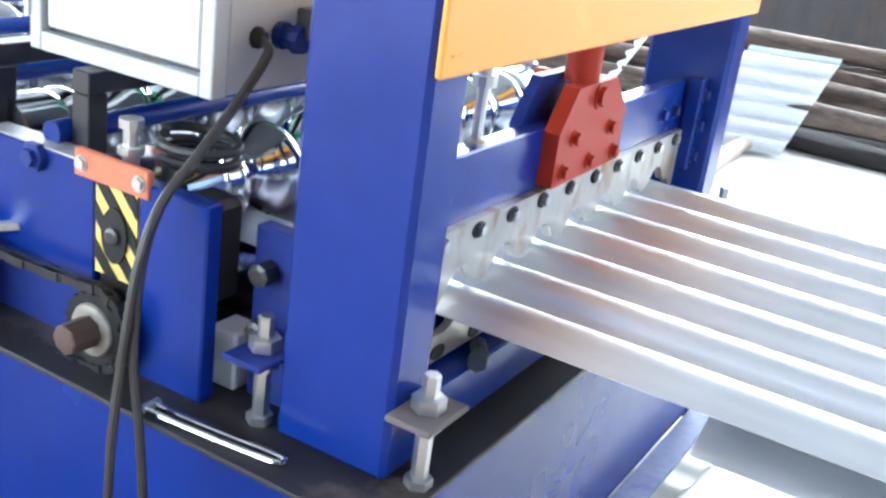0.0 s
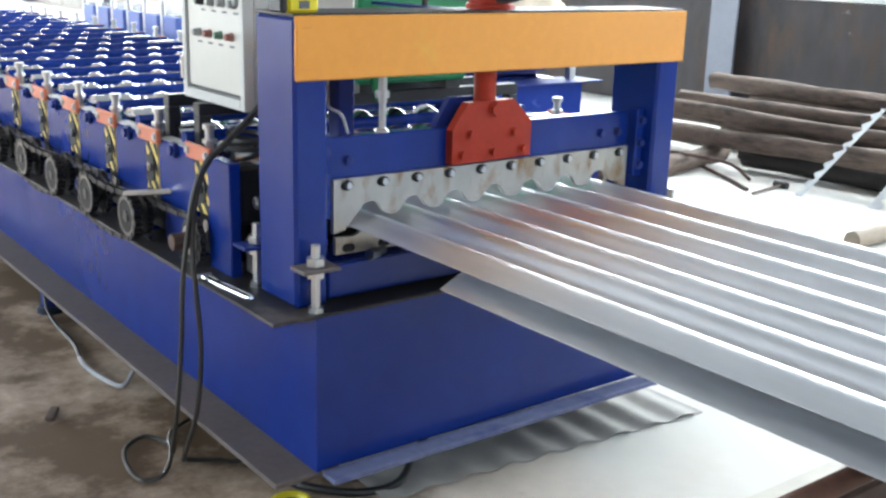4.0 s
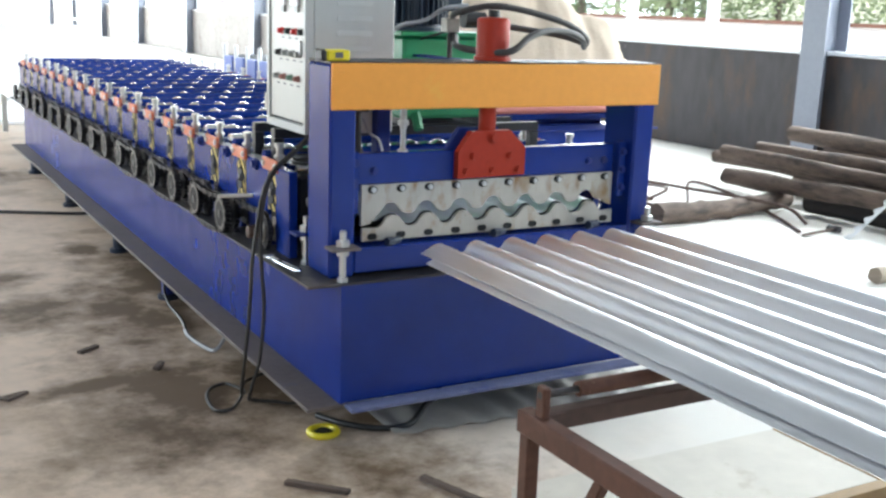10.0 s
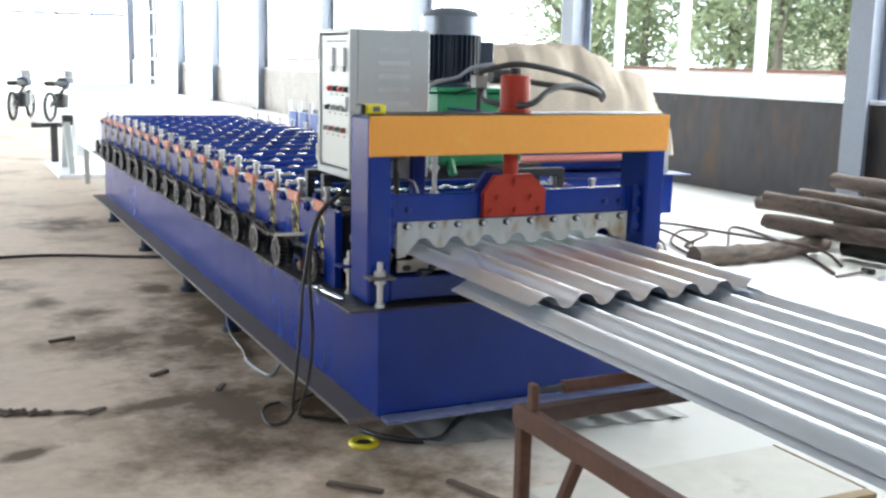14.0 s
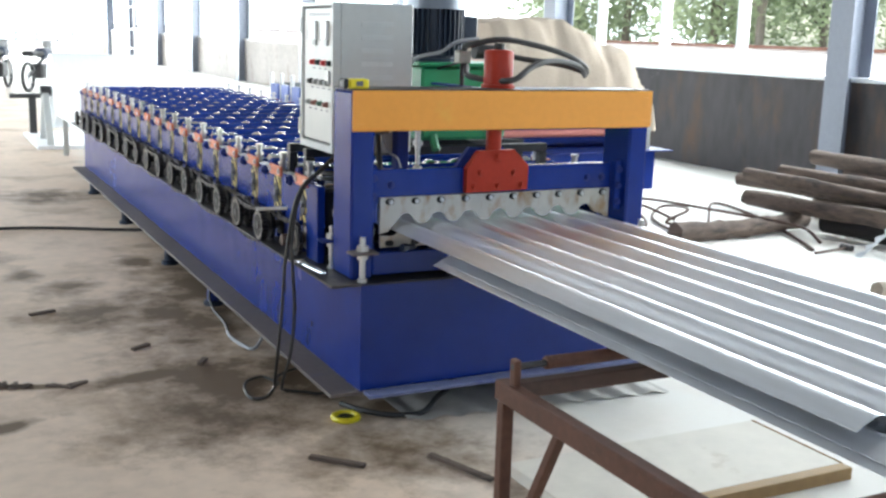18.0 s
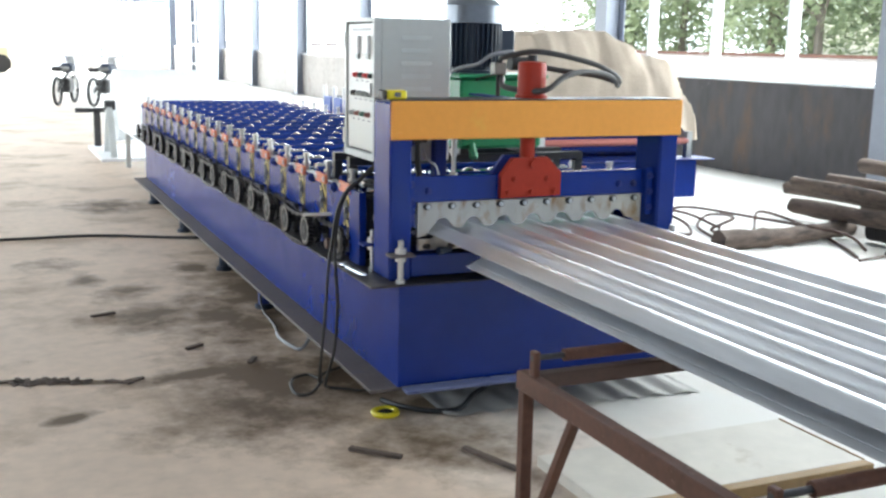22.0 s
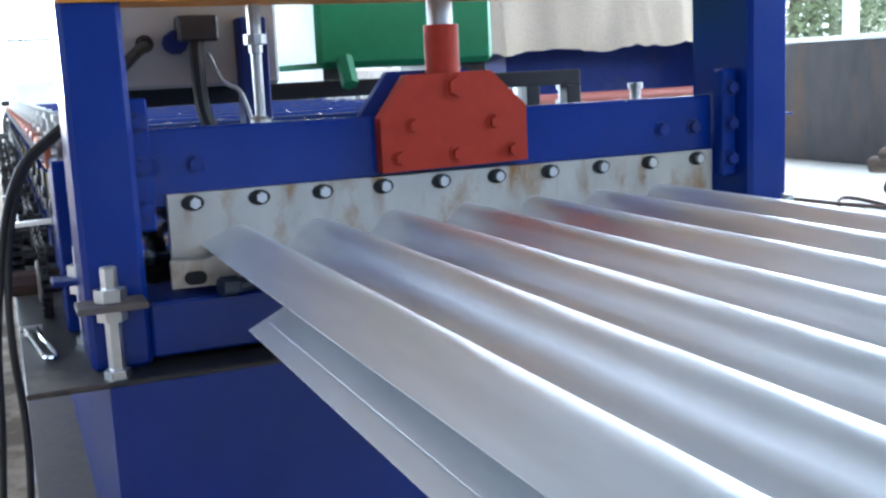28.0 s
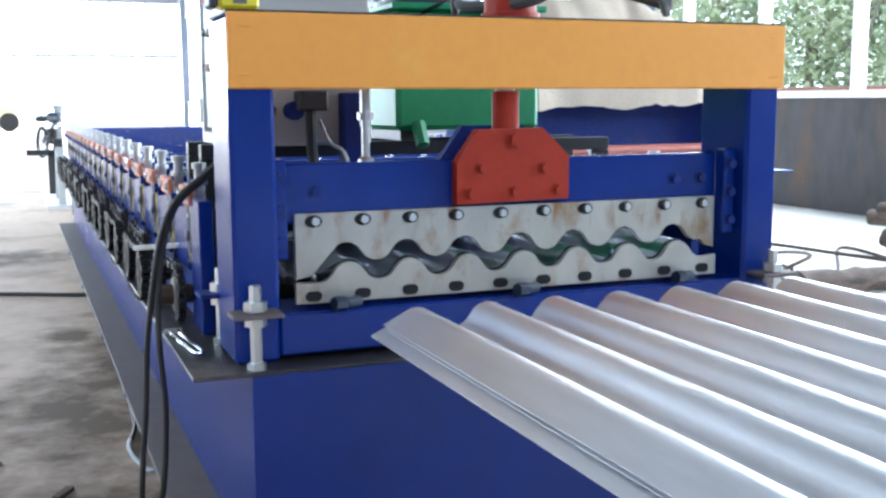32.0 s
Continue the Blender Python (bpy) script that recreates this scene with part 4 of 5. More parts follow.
for k in range(121):
    x = 0.22 + 1.12 * k / 120
    h = 0.0075 + 0.0055 * math.cos(2 * math.pi * (x - 0.36) / WAVE)
    rows.append([b.verts.new((x, y, h + d)) for y, d in ((-0.058 - 0.08 * (x - 0.3), 0.0), (0.7, 0.0), (0.7, 0.0012), (-0.058 - 0.08 * (x - 0.3), 0.0012))])
for p, q in zip(rows, rows[1:]):
    for k in range(4):
        b.faces.new((p[k], q[k], q[(k + 1) % 4], p[(k + 1) % 4]))
b.faces.new(rows[0])
b.faces.new(rows[-1])
solid("floor_sheet", b, OFFCUT, "pale corrugated sheet offcut lying under the machine", "offcut", "offcuts", smooth=True, at=(0.8, 0.0, 0.0))

# ---- run-out table ----
tab = thing("run_out_table", 0.6, -2.5, 0, "rusty red steel run-out table with rollers", "table")
TX0, TX1, TY0, TY1, TZ = -0.088, 1.35, -1.235, -5.4, 0.578
for x in (TX0, TX1):
    rail = part("side_rail", beam(B(), (x, TY0, TZ - 0.025), (x, TY1, TZ - 0.025), 0.038, 0.05, 0.003), RUST, tab)
    for y in (TY0 - 0.025, -3.3, TY1 + 0.03):
        part("leg", box(B(), x - 0.016, x + 0.016, y - 0.016, y + 0.016, 0.0, TZ - 0.05, 0.003), RUST, tab)
    part("brace", beam(B(), (x, TY0 - 0.27, TZ - 0.05), (x, TY0 - 0.05, 0.1), 0.025, 0.025, 0.003), RUST, tab)
part("end_bar", beam(B(), (TX0 + 0.022, TY0 - 0.025, TZ - 0.025), (TX1 - 0.022, TY0 - 0.025, TZ - 0.025), 0.038, 0.04, 0.003), RUST_DARK, tab)
for y in (-1.3, -2.2, -3.05, -3.9, -4.8):
    rl = part("roller", lathe(B(), (-0.005, y, 0.627), (1, 0, 0), [(0, 0.01), (0.0, 0.0155), (0.003, 0.0165), (1.26, 0.0165), (1.263, 0.01)], 18), RUST, tab, "rusty steel roller", smooth=True)
    part("axle", rod(B(), (TX0 - 0.01, y, 0.627), (TX1 + 0.01, y, 0.627), 0.008, 10), IRON, rl)
    for x in (TX0, TX1):
        part("bracket", box(B(), x - 0.009, x + 0.009, y - 0.014, y + 0.014, TZ, 0.645, 0.003), RUST, rl)
pk = thing("wooden_board", 0.7, -0.8, 0, "wide pale wooden board with brown edges under the table", "board")
part("board", box(B(), 0.32, 1.352, -1.03, -0.6, 0.001, 0.041, 0.003), BOARD_TOP, pk)
part("edge_strip", box(B(), 0.32, 1.355, -1.075, -1.0305, 0.0, 0.043, 0.002), PINE, pk, "brown stained edge")
part("edge_strip", box(B(), 1.3525, 1.36, -1.03, -0.6, 0.0, 0.043, 0.002), PINE, pk, "brown stained edge")

# ---- control cabinet ----
cab = thing("control_cabinet", 0.25, 0.58, 0.94, "light grey control cabinet with a cream door and push buttons", "cabinet")
CX0, CX1, CY0, CY1, CZ0, CZ1 = 0.105, 0.405, 0.385, 0.745, 0.941, 1.505
body = part("body", box(B(), CX0, CX1, CY0, CY1, CZ0, CZ1, 0.006), CABINET, cab)
part("gasket", box(B(), CX0 - 0.012, CX0 - 0.0005, CY0 + 0.006, CY1 - 0.006, CZ0 + 0.02, CZ1 - 0.006), GASKET, cab, "dark rubber door gasket")
fr = B()
for a in ((CY0 - 0.004, CY0 + 0.02, CZ0, CZ1), (CY1 - 0.02, CY1 + 0.004, CZ0, CZ1), (CY0 + 0.0205, CY1 - 0.0205, CZ0, CZ0 + 0.028), (CY0 + 0.0205, CY1 - 0.0205, CZ1 - 0.016, CZ1)):
    box(fr, CX0 - 0.03, CX0 - 0.001, *a, 0.002)
part("door_frame", fr, CABINET, cab)
door = part("door", box(B(), CX0 - 0.024, CX0 - 0.0125, CY0 + 0.027, CY1 - 0.027, CZ0 + 0.036, CZ1 - 0.022, 0.003), DOOR, cab, "cream enamelled door")
DX = CX0 - 0.024


def button(y, z, mat, r=0.0095, name="push_button"):
    b = B()
    lathe(b, (DX, y, z), (-1, 0, 0), [(0, r * 1.25), (0.006, r * 1.25), (0.007, r), (0.018, r), (0.021, r * 0.7)], 14)
    part(name, b, mat, door)


for k, m in enumerate((RED_LED, BLACK, RED_LED, BLACK)):
    button(0.6 - 0.062 * k, 1.278, m)
for k, m in enumerate((BLACK, BUTTON_GREY, BUTTON_GREY, BUTTON_GREY)):
    button(0.625 - 0.062 * k, 1.204, m, 0.0095)
for k, m in enumerate((BUTTON_GREY, BUTTON_DULL, BUTTON_GREEN, BUTTON_DULL)):
    button(0.645 - 0.064 * k, 1.122, m, 0.009)
for k in range(4):
    for z, dy in ((1.256, 0.6), (1.182, 0.62), (1.098, 0.645)):
        part("caption", box(B(), DX - 0.001, DX, dy - 0.063 * k - 0.014, dy - 0.063 * k + 0.012, z - 0.003, z + 0.002), INK, door)
for y in (0.6, 0.475):
    mt = part("meter", box(B(), DX - 0.012, DX, y - 0.036, y + 0.036, 1.365, 1.435, 0.003), WHITE, door, "white panel meter")
    part("meter_base", box(B(), DX - 0.009, DX, y - 0.03, y + 0.0, 1.343, 1.364), BUTTON_GREY, mt)
for z in (1.455, 1.46):
    part("caption", box(B(), DX - 0.001, DX, 0.43, 0.66, z, z + 0.003), INK, door)
for z in (1.02, 1.42):
    part("hinge", rod(B(), (CX0 - 0.03, CY1 + 0.006, z - 0.03), (CX0 - 0.03, CY1 + 0.006, z + 0.03), 0.006, 8), BRIGHT, door)
part("latch", box(B(), DX - 0.012, DX, 0.415, 0.43, 1.2, 1.25, 0.002), BRIGHT, door)
for k in range(7):
    z = 1.12 + 0.05 * k
    part("vent_slit", prism(B(), [(CY0 - 0.004, z), (CY0 - 0.0002, z), (CY0 - 0.0002, z + 0.018)], 0.19, 0.32, "x"), CABINET, body)
part("cable_gland", lathe(B(), (0.165, CY0, 1.02), (0, -1, 0), [(0, 0.016), (0.004, 0.016), (0.005, 0.012), (0.014, 0.011)], 12), BLACK, cab)
part("side_knob", lathe(B(), (0.215, CY0, 1.02), (0, -1, 0), [(0, 0.02), (0.012, 0.02), (0.013, 0.014), (0.03, 0.014), (0.031, 0.022), (0.045, 0.02)], 10), BLUE_DARK, cab)
cables = thing("power_cable", -0.1, 0.38, 0, "pair of black cables hanging from the cabinet to the floor", "cable")
part("cable", tube([(0.165, 0.378, 1.02), (0.158, 0.362, 1.016), (0.14, 0.345, 1.005), (0.082, 0.34, 0.95), (0.002, 0.34, 0.88), (-0.055, 0.34, 0.83), (-0.089, 0.34, 0.755), (-0.11, 0.34, 0.646), (-0.127, 0.34, 0.522), (-0.135, 0.34, 0.388), (-0.15, 0.35, 0.194), (-0.14, 0.42, 0.05), (-0.1, 0.52, 0.014), (-0.13, 0.62, 0.01), (-0.2, 0.59, 0.01), (-0.238, 0.5, 0.01), (-0.243, 0.385, 0.01), (-0.19, 0.37, 0.014), (-0.131, 0.45, 0.02), (-0.07, 0.6, 0.012), (0.05, 0.68, 0.012)], 0.0065, 8), CABLE, cables)
part("cable", tube([(0.172, 0.382, 1.016), (0.165, 0.366, 1.012), (0.147, 0.349, 1.001), (0.089, 0.345, 0.946), (0.009, 0.345, 0.876), (-0.048, 0.345, 0.826), (-0.08, 0.343, 0.75), (-0.1, 0.332, 0.63), (-0.104, 0.312, 0.518), (-0.097, 0.31, 0.373), (-0.108, 0.32, 0.2), (-0.13, 0.36, 0.06), (-0.1, 0.42, 0.014), (-0.03, 0.38, 0.01), (0.03, 0.34, 0.01), (0.2, 0.4, 0.01)], 0.0065, 8), CABLE, cables)

# ---- hydraulic station ----
hyd = thing("hydraulic_station", 0.75, 0.75, 0.94, "green hydraulic power unit with a black electric motor", "hydraulic unit")
tank = part("tank", box(B(), 0.53, 0.93, 0.56, 0.98, 0.966, 1.268, 0.012), GREEN, hyd)
part("tank_lid", box(B(), 0.515, 0.945, 0.545, 0.995, 1.2685, 1.284, 0.003), GREEN, hyd)
part("tank_foot", box(B(), 0.545, 0.6, 0.58, 0.96, 0.941, 0.966), IRON, hyd)
part("tank_foot", box(B(), 0.86, 0.915, 0.58, 0.96, 0.941, 0.966), IRON, hyd)
part("drain_plug", rod(B(), (0.585, 0.558, 0.985), (0.585, 0.525, 0.93), 0.018, 6), GREEN, hyd)
MX, MY, MR = 0.665, 0.74, 0.118
mot = part("motor", lathe(B(), (MX, MY, 1.2845), (0, 0, 1), [(0, 0.125), (0.014, 0.125), (0.016, MR - 0.012), (0.225, MR - 0.012), (0.23, MR * 0.9)], 36), MOTOR, hyd)
for k in range(34):
    a = 6.2832 * k / 34
    part("cooling_fin", beam(B(), (MX + math.cos(a) * MR, MY + math.sin(a) * MR, 1.31), (MX + math.cos(a) * MR, MY + math.sin(a) * MR, 1.5), 0.005, 0.026, up=(math.cos(a), math.sin(a), 0)), MOTOR, mot)
part("fan_cover", lathe(B(), (MX, MY, 1.5), (0, 0, 1), [(0, MR + 0.012), (0.075, MR + 0.012), (0.1, MR * 0.86), (0.112, MR * 0.5), (0.113, 0.01)], 32), COVER, mot, "grey fan cover", True)
part("terminal_box", box(B(), MX + 0.11, MX + 0.185, MY - 0.05, MY + 0.05, 1.36, 1.475, 0.006), MOTOR, mot)
valve = part("valve_block", box(B(), 0.57, 0.62, 0.31, 0.36, 1.29, 1.34, 0.004), VALVE, hyd, "dull steel valve block")
part("solenoid", rod(B(), (0.645, 0.335, 1.335), (0.73, 0.335, 1.335), 0.028, 14), BLACK, valve)
part("valve_stem", rod(B(), (0.595, 0.335, 1.2), (0.595, 0.335, 1.29), 0.009, 10), IRON, valve)
part("valve_bracket", box(B(), 0.57, 0.62, 0.16, 0.56, 1.196, 1.2035), BLUE_DARK, hyd)
cyl = part("cylinder", lathe(B(), (0.615, 0.082, 1.2095), (0, 0, 1), [(0, 0.062), (0.012, 0.062), (0.013, 0.055), (0.13, 0.055), (0.136, 0.051), (0.14, 0.03)], 28), RED, hyd, "red hydraulic cylinder", True)
part("port", rod(B(), (0.615, 0.082, 1.345), (0.615, 0.082, 1.372), 0.02, 10), BLACK, cyl)
hose_pts = ([(0.6, 0.33, 1.345), (0.57, 0.24, 1.36), (0.65, 0.15, 1.385), (0.78, 0.14, 1.372), (0.95, 0.15, 1.335), (1.06, 0.18, 1.29), (1.12, 0.25, 1.262)],
            [(0.61, 0.33, 1.28), (0.56, 0.2, 1.245), (0.62, 0.0, 1.24), (0.72, 0.02, 1.29), (0.82, 0.06, 1.31), (0.95, 0.12, 1.305), (1.05, 0.18, 1.28), (1.12, 0.26, 1.25)],
            [(1.12, 0.25, 1.262), (1.02, 0.27, 1.29), (0.86, 0.3, 1.31), (0.74, 0.33, 1.33)])
for p in hose_pts:
    part("hose", tube(p, 0.0115, 8), HOSE, hyd, "grey hydraulic hose", True)
part("lead", tube([(0.43, 0.52, 1.2), (0.42, 0.46, 1.27), (0.45, 0.42, 1.31), (0.52, 0.38, 1.33), (0.57, 0.34, 1.37), (0.66, 0.33, 1.385)], 0.0075, 8), LEADS, hyd, "pale conduit", True)
part("lead", tube([(0.6, 0.56, 1.26), (0.64, 0.4, 1.3), (0.66, 0.36, 1.34)], 0.005, 6), BLACK, hyd)
part("hanging_lead", tube([(0.25, 0.34, 1.03), (0.245, 0.33, 0.98), (0.25, 0.33, 0.9), (0.27, 0.32, 0.84)], 0.013, 8), BLACK, hyd)
part("hanging_lead", tube([(0.265, 0.33, 1.0), (0.285, 0.32, 0.95), (0.31, 0.3, 0.93), (0.325, 0.29, 0.88)], 0.004, 6), LEADS, hyd)
part("limit_switch", box(B(), 0.215, 0.285, 0.32, 0.36, 1.02, 1.064, 0.004), IRON, hyd)

tape = thing("tape_measure", 0.02, 0.03, 1.209, "yellow and black tape measure lying on the crossbeam", "tape measure")
part("case", box(B(), -0.01, 0.065, -0.005, 0.055, 1.2092, 1.242, 0.006), YELLOW, tape)
part("grip", box(B(), -0.028, -0.0105, -0.004, 0.054, 1.2092, 1.243, 0.005), BLACK, tape)
part("badge", box(B(), 0.015, 0.04, -0.0065, -0.0052, 1.218, 1.235), INK, tape)

hook = thing("lifting_shackle", -0.06, 0.2, 0.541, "chromed steel handle lying on the deck plate", "handle")
part("bow", tube([(-0.082, 0.33, 0.55), (-0.078, 0.28, 0.548), (-0.068, 0.2, 0.546), (-0.06, 0.13, 0.546), (-0.052, 0.114, 0.546), (-0.043, 0.125, 0.546), (-0.05, 0.2, 0.546), (-0.06, 0.28, 0.548), (-0.062, 0.33, 0.55)], 0.0042, 8), CHROME, hook, "", True)
part("pin", rod(B(), (-0.09, 0.33, 0.549), (-0.054, 0.33, 0.549), 0.006, 10), BRIGHT, hook)

ring = thing("tape_roll", 0.013, 0.055, 0, "yellow ring with a black core lying on the floor", "tape roll")
part("rim", tube([(0.013 + 0.045 * math.cos(a), 0.055 + 0.045 * math.sin(a), 0.014) for a in (6.2832 * k / 16 for k in range(17))], 0.011, 8, 2), YELLOW, ring, "", True)
part("core", lathe(B(), (0.013, 0.055, 0.0), (0, 0, 1), [(0, 0.033), (0.012, 0.033), (0.02, 0.022)], 14), BLACK, ring)

hosef = thing("floor_hose", 0.3, 0.05, 0, "black rubber hose curling out from under the base", "hose")
part("hose", tube([(0.05, 0.2, 0.012), (0.1, 0.1, 0.012), (0.19, 0.01, 0.012), (0.3, 0.0, 0.012), (0.39, 0.06, 0.042), (0.5, 0.16, 0.045), (0.6, 0.4, 0.05)], 0.011, 8), BLACK, hosef)
cbl = thing("floor_cable", -1.0, 4.2, 0, "dark cable running across the floor to the machine", "cable")
part("cable", tube([(-6.5, 4.6, 0.01), (-3.5, 4.2, 0.01), (-1.2, 4.29, 0.01), (-0.6, 4.25, 0.01), (0.0, 3.98, 0.01), (0.6, 3.9, 0.01)], 0.011, 8), BLACK, cbl)
wire = thing("loose_lead", 0.0, 1.3, 0, "black and pale loose lead drooping from under the base", "cable")
part("lead", tube([(-0.01, 1.82, 0.125), (-0.045, 1.8, 0.07), (-0.05, 1.7, 0.015), (-0.06, 1.45, 0.01), (-0.1, 1.22, 0.01), (-0.08, 1.08, 0.01)], 0.007, 8), BLACK, wire)
part("lead_tail", tube([(-0.09, 1.3, 0.012), (-0.1, 1.2, 0.014), (-0.085, 1.08, 0.012), (-0.055, 1.0, 0.012), (0.0, 1.04, 0.05), (0.02, 1.06, 0.11)], 0.008, 8), LEADS, wire)
random.seed(11)
for x, y, a, l in ((-0.83, 1.96, 20, 0.13), (-0.5, 1.22, 35, 0.1), (-0.155, -0.3, -45, 0.2), (-0.3, 0.92, 60, 0.08), (0.2, -0.5, -70, 0.28)):
    m = pose(x, y, 0.007, 0, 0, a)
    solid("wood_scrap", box(B(), -l / 2, l / 2, -0.012, 0.012, -0.0065, 0.007, 0.002, m), BARK, "dark splinter of wood on the floor", "wood scrap", "scraps on the floor", at=(x, y, 0))
for i in range(26):
    t = random.random()
    x, y = -1.3 + 0.48 * t + random.uniform(-0.02, 0.02), 0.95 - 0.14 * t + random.uniform(-0.02, 0.02)
    l = random.uniform(0.02, 0.05)
    solid("wood_chip", box(B(), -l, l, -0.008, 0.008, -0.004, 0.005, 0, pose(x, y, 0.004, 0, 0, random.uniform(0, 180))), BARK, "small dark chip in a line of swept debris", "wood chip", "swept debris", at=(x, y, 0))

# ---- second machine and covered equipment behind ----
m2 = thing("second_machine", 2.2, 3.5, 0, "second blue roll forming machine standing behind", "machine")
part("front_beam", box(B(), 1.62, 2.9, 2.05, 2.2, 0.46, 0.705, 0.004), BLUE, m2)
part("beam_lip", box(B(), 1.62, 3.0, 2.0, 2.22, 0.7055, 0.713), BLUE_DARK, m2)
for x in (1.7, 2.5):
    for y in (2.1, 4.4, 7.2):
        part("leg", box(B(), x, x + 0.1, y, y + 0.1, 0, 0.46), BLUE_DARK, m2)
for x in (1.62, 2.82):
    part("side_beam", box(B(), x, x + 0.08, 2.2, 8.2, 0.46, 0.705, 0.004), BLUE, m2)
part("cross_roller", rod(B(), (1.8, 2.12, 0.82), (2.86, 2.12, 0.82), 0.023, 14), SALMON, m2, "salmon-pink painted roller", True)
for x in (1.78, 2.87):
    part("roller_post", box(B(), x - 0.02, x + 0.02, 2.1, 2.14, 0.713, 0.88), BRIGHT, m2)
part("rear_bar", box(B(), 1.75, 2.85, 2.3, 2.36, 0.74, 0.79), BLUE, m2)
for k in range(6):
    y = 4.5 + 0.3 * k
    for x in (1.66, 2.82):
        pl = part("stand_plate", box(B(), x, x + 0.05, y, y + 0.2, 0.706, 0.9, 0.003), BLUE_SUNLIT, m2)
        part("stand_screw", rod(B(), (x + 0.025, y + 0.25, 0.706), (x + 0.025, y + 0.25, 1.0), 0.02, 8), BRIGHT, pl)
    part("stand_roll", rod(B(), (1.71, y + 0.25, 0.86), (2.82, y + 0.25, 0.86), 0.045, 12), CHROME, m2, "", True)

# canvas draped over equipment on the second machine
rnd = random.Random(4)
b = B()
NX, NY = 84, 64
grid = []
for i in range(NX + 1):
    col = []
    for j in range(NY + 1):
        u, v = i / NX, j / NY
        x = 1.72 + 1.26 * u
        y = 2.15 + 1.5 * v
        top = 1.49 - 0.06 * min(1, max(0, (u - 0.5) / 0.07)) - 0.16 * max(0, (u - 0.56) / 0.44) - 0.12 * max(0, 0.35 - u)
        edge = min(u / 0.08, (1 - u) / 0.1, v / 0.14, (1 - v) / 0.14, 1.0)
        hem = 1.0 - 0.17 * min(1.0, max(0.0, (u - 0.8) / 0.14))
        z = hem + (top - hem) * min(1.0, max(0.0, edge)) ** 0.45
        z += 0.035 * noise.noise(Vector((x * 5, y * 5, 0))) + 0.05 * (0.35 - abs(noise.noise(Vector((x * 3 + y * 2, y * 3 - x, 5))))) + 0.022 * (0.3 - abs(noise.noise(Vector((x * 9 - y * 4, y * 5 + x * 3, 2))))) + 0.006 * math.sin(14 * x + 5 * y) * (1 - edge * 0.6)
        x += 0.05 * noise.noise(Vector((x * 4, z * 6, 3)))
        y += 0.05 * noise.noise(Vector((x * 5, z * 5, 7)))
        col.append(b.verts.new((x, y, z)))
    grid.append(col)
for i in range(NX):
    for j in range(NY):
        b.faces.new((grid[i][j], grid[i + 1][j], grid[i + 1][j + 1], grid[i][j + 1]))
eq = thing("covered_equipment", 2.3, 2.9, 0.706, "equipment on the second machine under a beige canvas cover", "canvas cover")
part("canvas", b, TARP, eq, "creased beige canvas", True)
part("crate", box(B(), 1.84, 2.84, 2.35, 3.45, 0.706, 1.2), BLUE_DARK, eq)
part("crate_foot", box(B(), 1.84, 2.84, 2.35, 2.45, 0.7065, 0.72), BLUE_DARK, eq)

# ---- logs, pipes and offcuts by the wall ----
def log(p, q, r, seed, mat=None, name="log", label="stripped grey-brown log in a pile on the floor", group="pile of logs", bend=1.0):
    rnd = random.Random(seed)
    b = B()
    p, q = Vector(p), Vector(q)
    m = (q - p).normalized().to_track_quat("Z", "Y").to_matrix()
    n, k = 16, 26
    rows = []
    ph = rnd.uniform(0, 6)
    for i in range(k + 1):
        s = i / k
        c = p.lerp(q, s) + m @ Vector((math.sin(ph + 6 * s) * r * 0.55 * bend, math.cos(ph + 5 * s) * r * 0.4 * bend, 0))
        rr = r * (1.06 - 0.2 * s) * (1 + 0.08 * noise.noise(Vector((s * 9, seed, 0))))
        row = []
        for j in range(n):
            a = 6.2832 * j / n
            d = 1 + 0.24 * noise.noise(Vector((math.cos(a) * 1.3 + seed, math.sin(a) * 1.3, s * 14)))
            row.append(b.verts.new(c + m @ Vector((math.cos(a), math.sin(a), 0)) * rr * d))
        rows.append(row)
    for a, c in zip(rows, rows[1:]):
        for j in range(n):
            b.faces.new((a[j], a[(j + 1) % n], c[(j + 1) % n], c[j]))
    b.faces.new(rows[0])
    b.faces.new(rows[-1])
    return solid(name, b, mat or BARK, label, "log", group, smooth=True, at=p)


# logs painted dark for the shade under the pile carry the stripped ones above
for k, (p, q, r) in enumerate((((4.75, 2.32, 0.066), (5.0, -1.9, 0.066), 0.062), ((4.9, 2.25, 0.066), (5.15, -1.9, 0.066), 0.062), ((5.08, 2.6, 0.075), (5.3, -2.0, 0.075), 0.07))):
    log(p, q, r, 15 + k, SHADE_WOOD, "log", "log at the bottom of the pile, painted dark for the shade there")
for k, (p, q, r) in enumerate((
        ((5.27, 2.95, 0.08), (5.5, -2.1, 0.08), 0.075), ((5.46, 3.05, 0.08), (5.7, -2.2, 0.08), 0.075), ((5.65, 2.9, 0.08), (5.9, -2.0, 0.08), 0.075), ((5.84, 2.8, 0.08), (6.1, -2.1, 0.08), 0.075),
        ((4.62, 3.02, 0.21), (4.96, -1.9, 0.195), 0.062), ((5.12, 3.66, 0.235), (5.18, -1.8, 0.21), 0.052), ((5.0, 3.5, 0.31), (5.36, -2.0, 0.3), 0.052), ((5.56, 3.0, 0.225), (5.75, -1.9, 0.225), 0.068), ((5.75, 2.9, 0.225), (5.95, -2.0, 0.225), 0.068),
        ((5.38, 3.46, 0.345), (5.46, -1.9, 0.33), 0.046), ((5.64, 3.0, 0.345), (5.66, -2.0, 0.345), 0.05), ((5.69, 3.42, 0.46), (5.56, -1.9, 0.44), 0.062))):
    log(p, q, r, 1 + k)
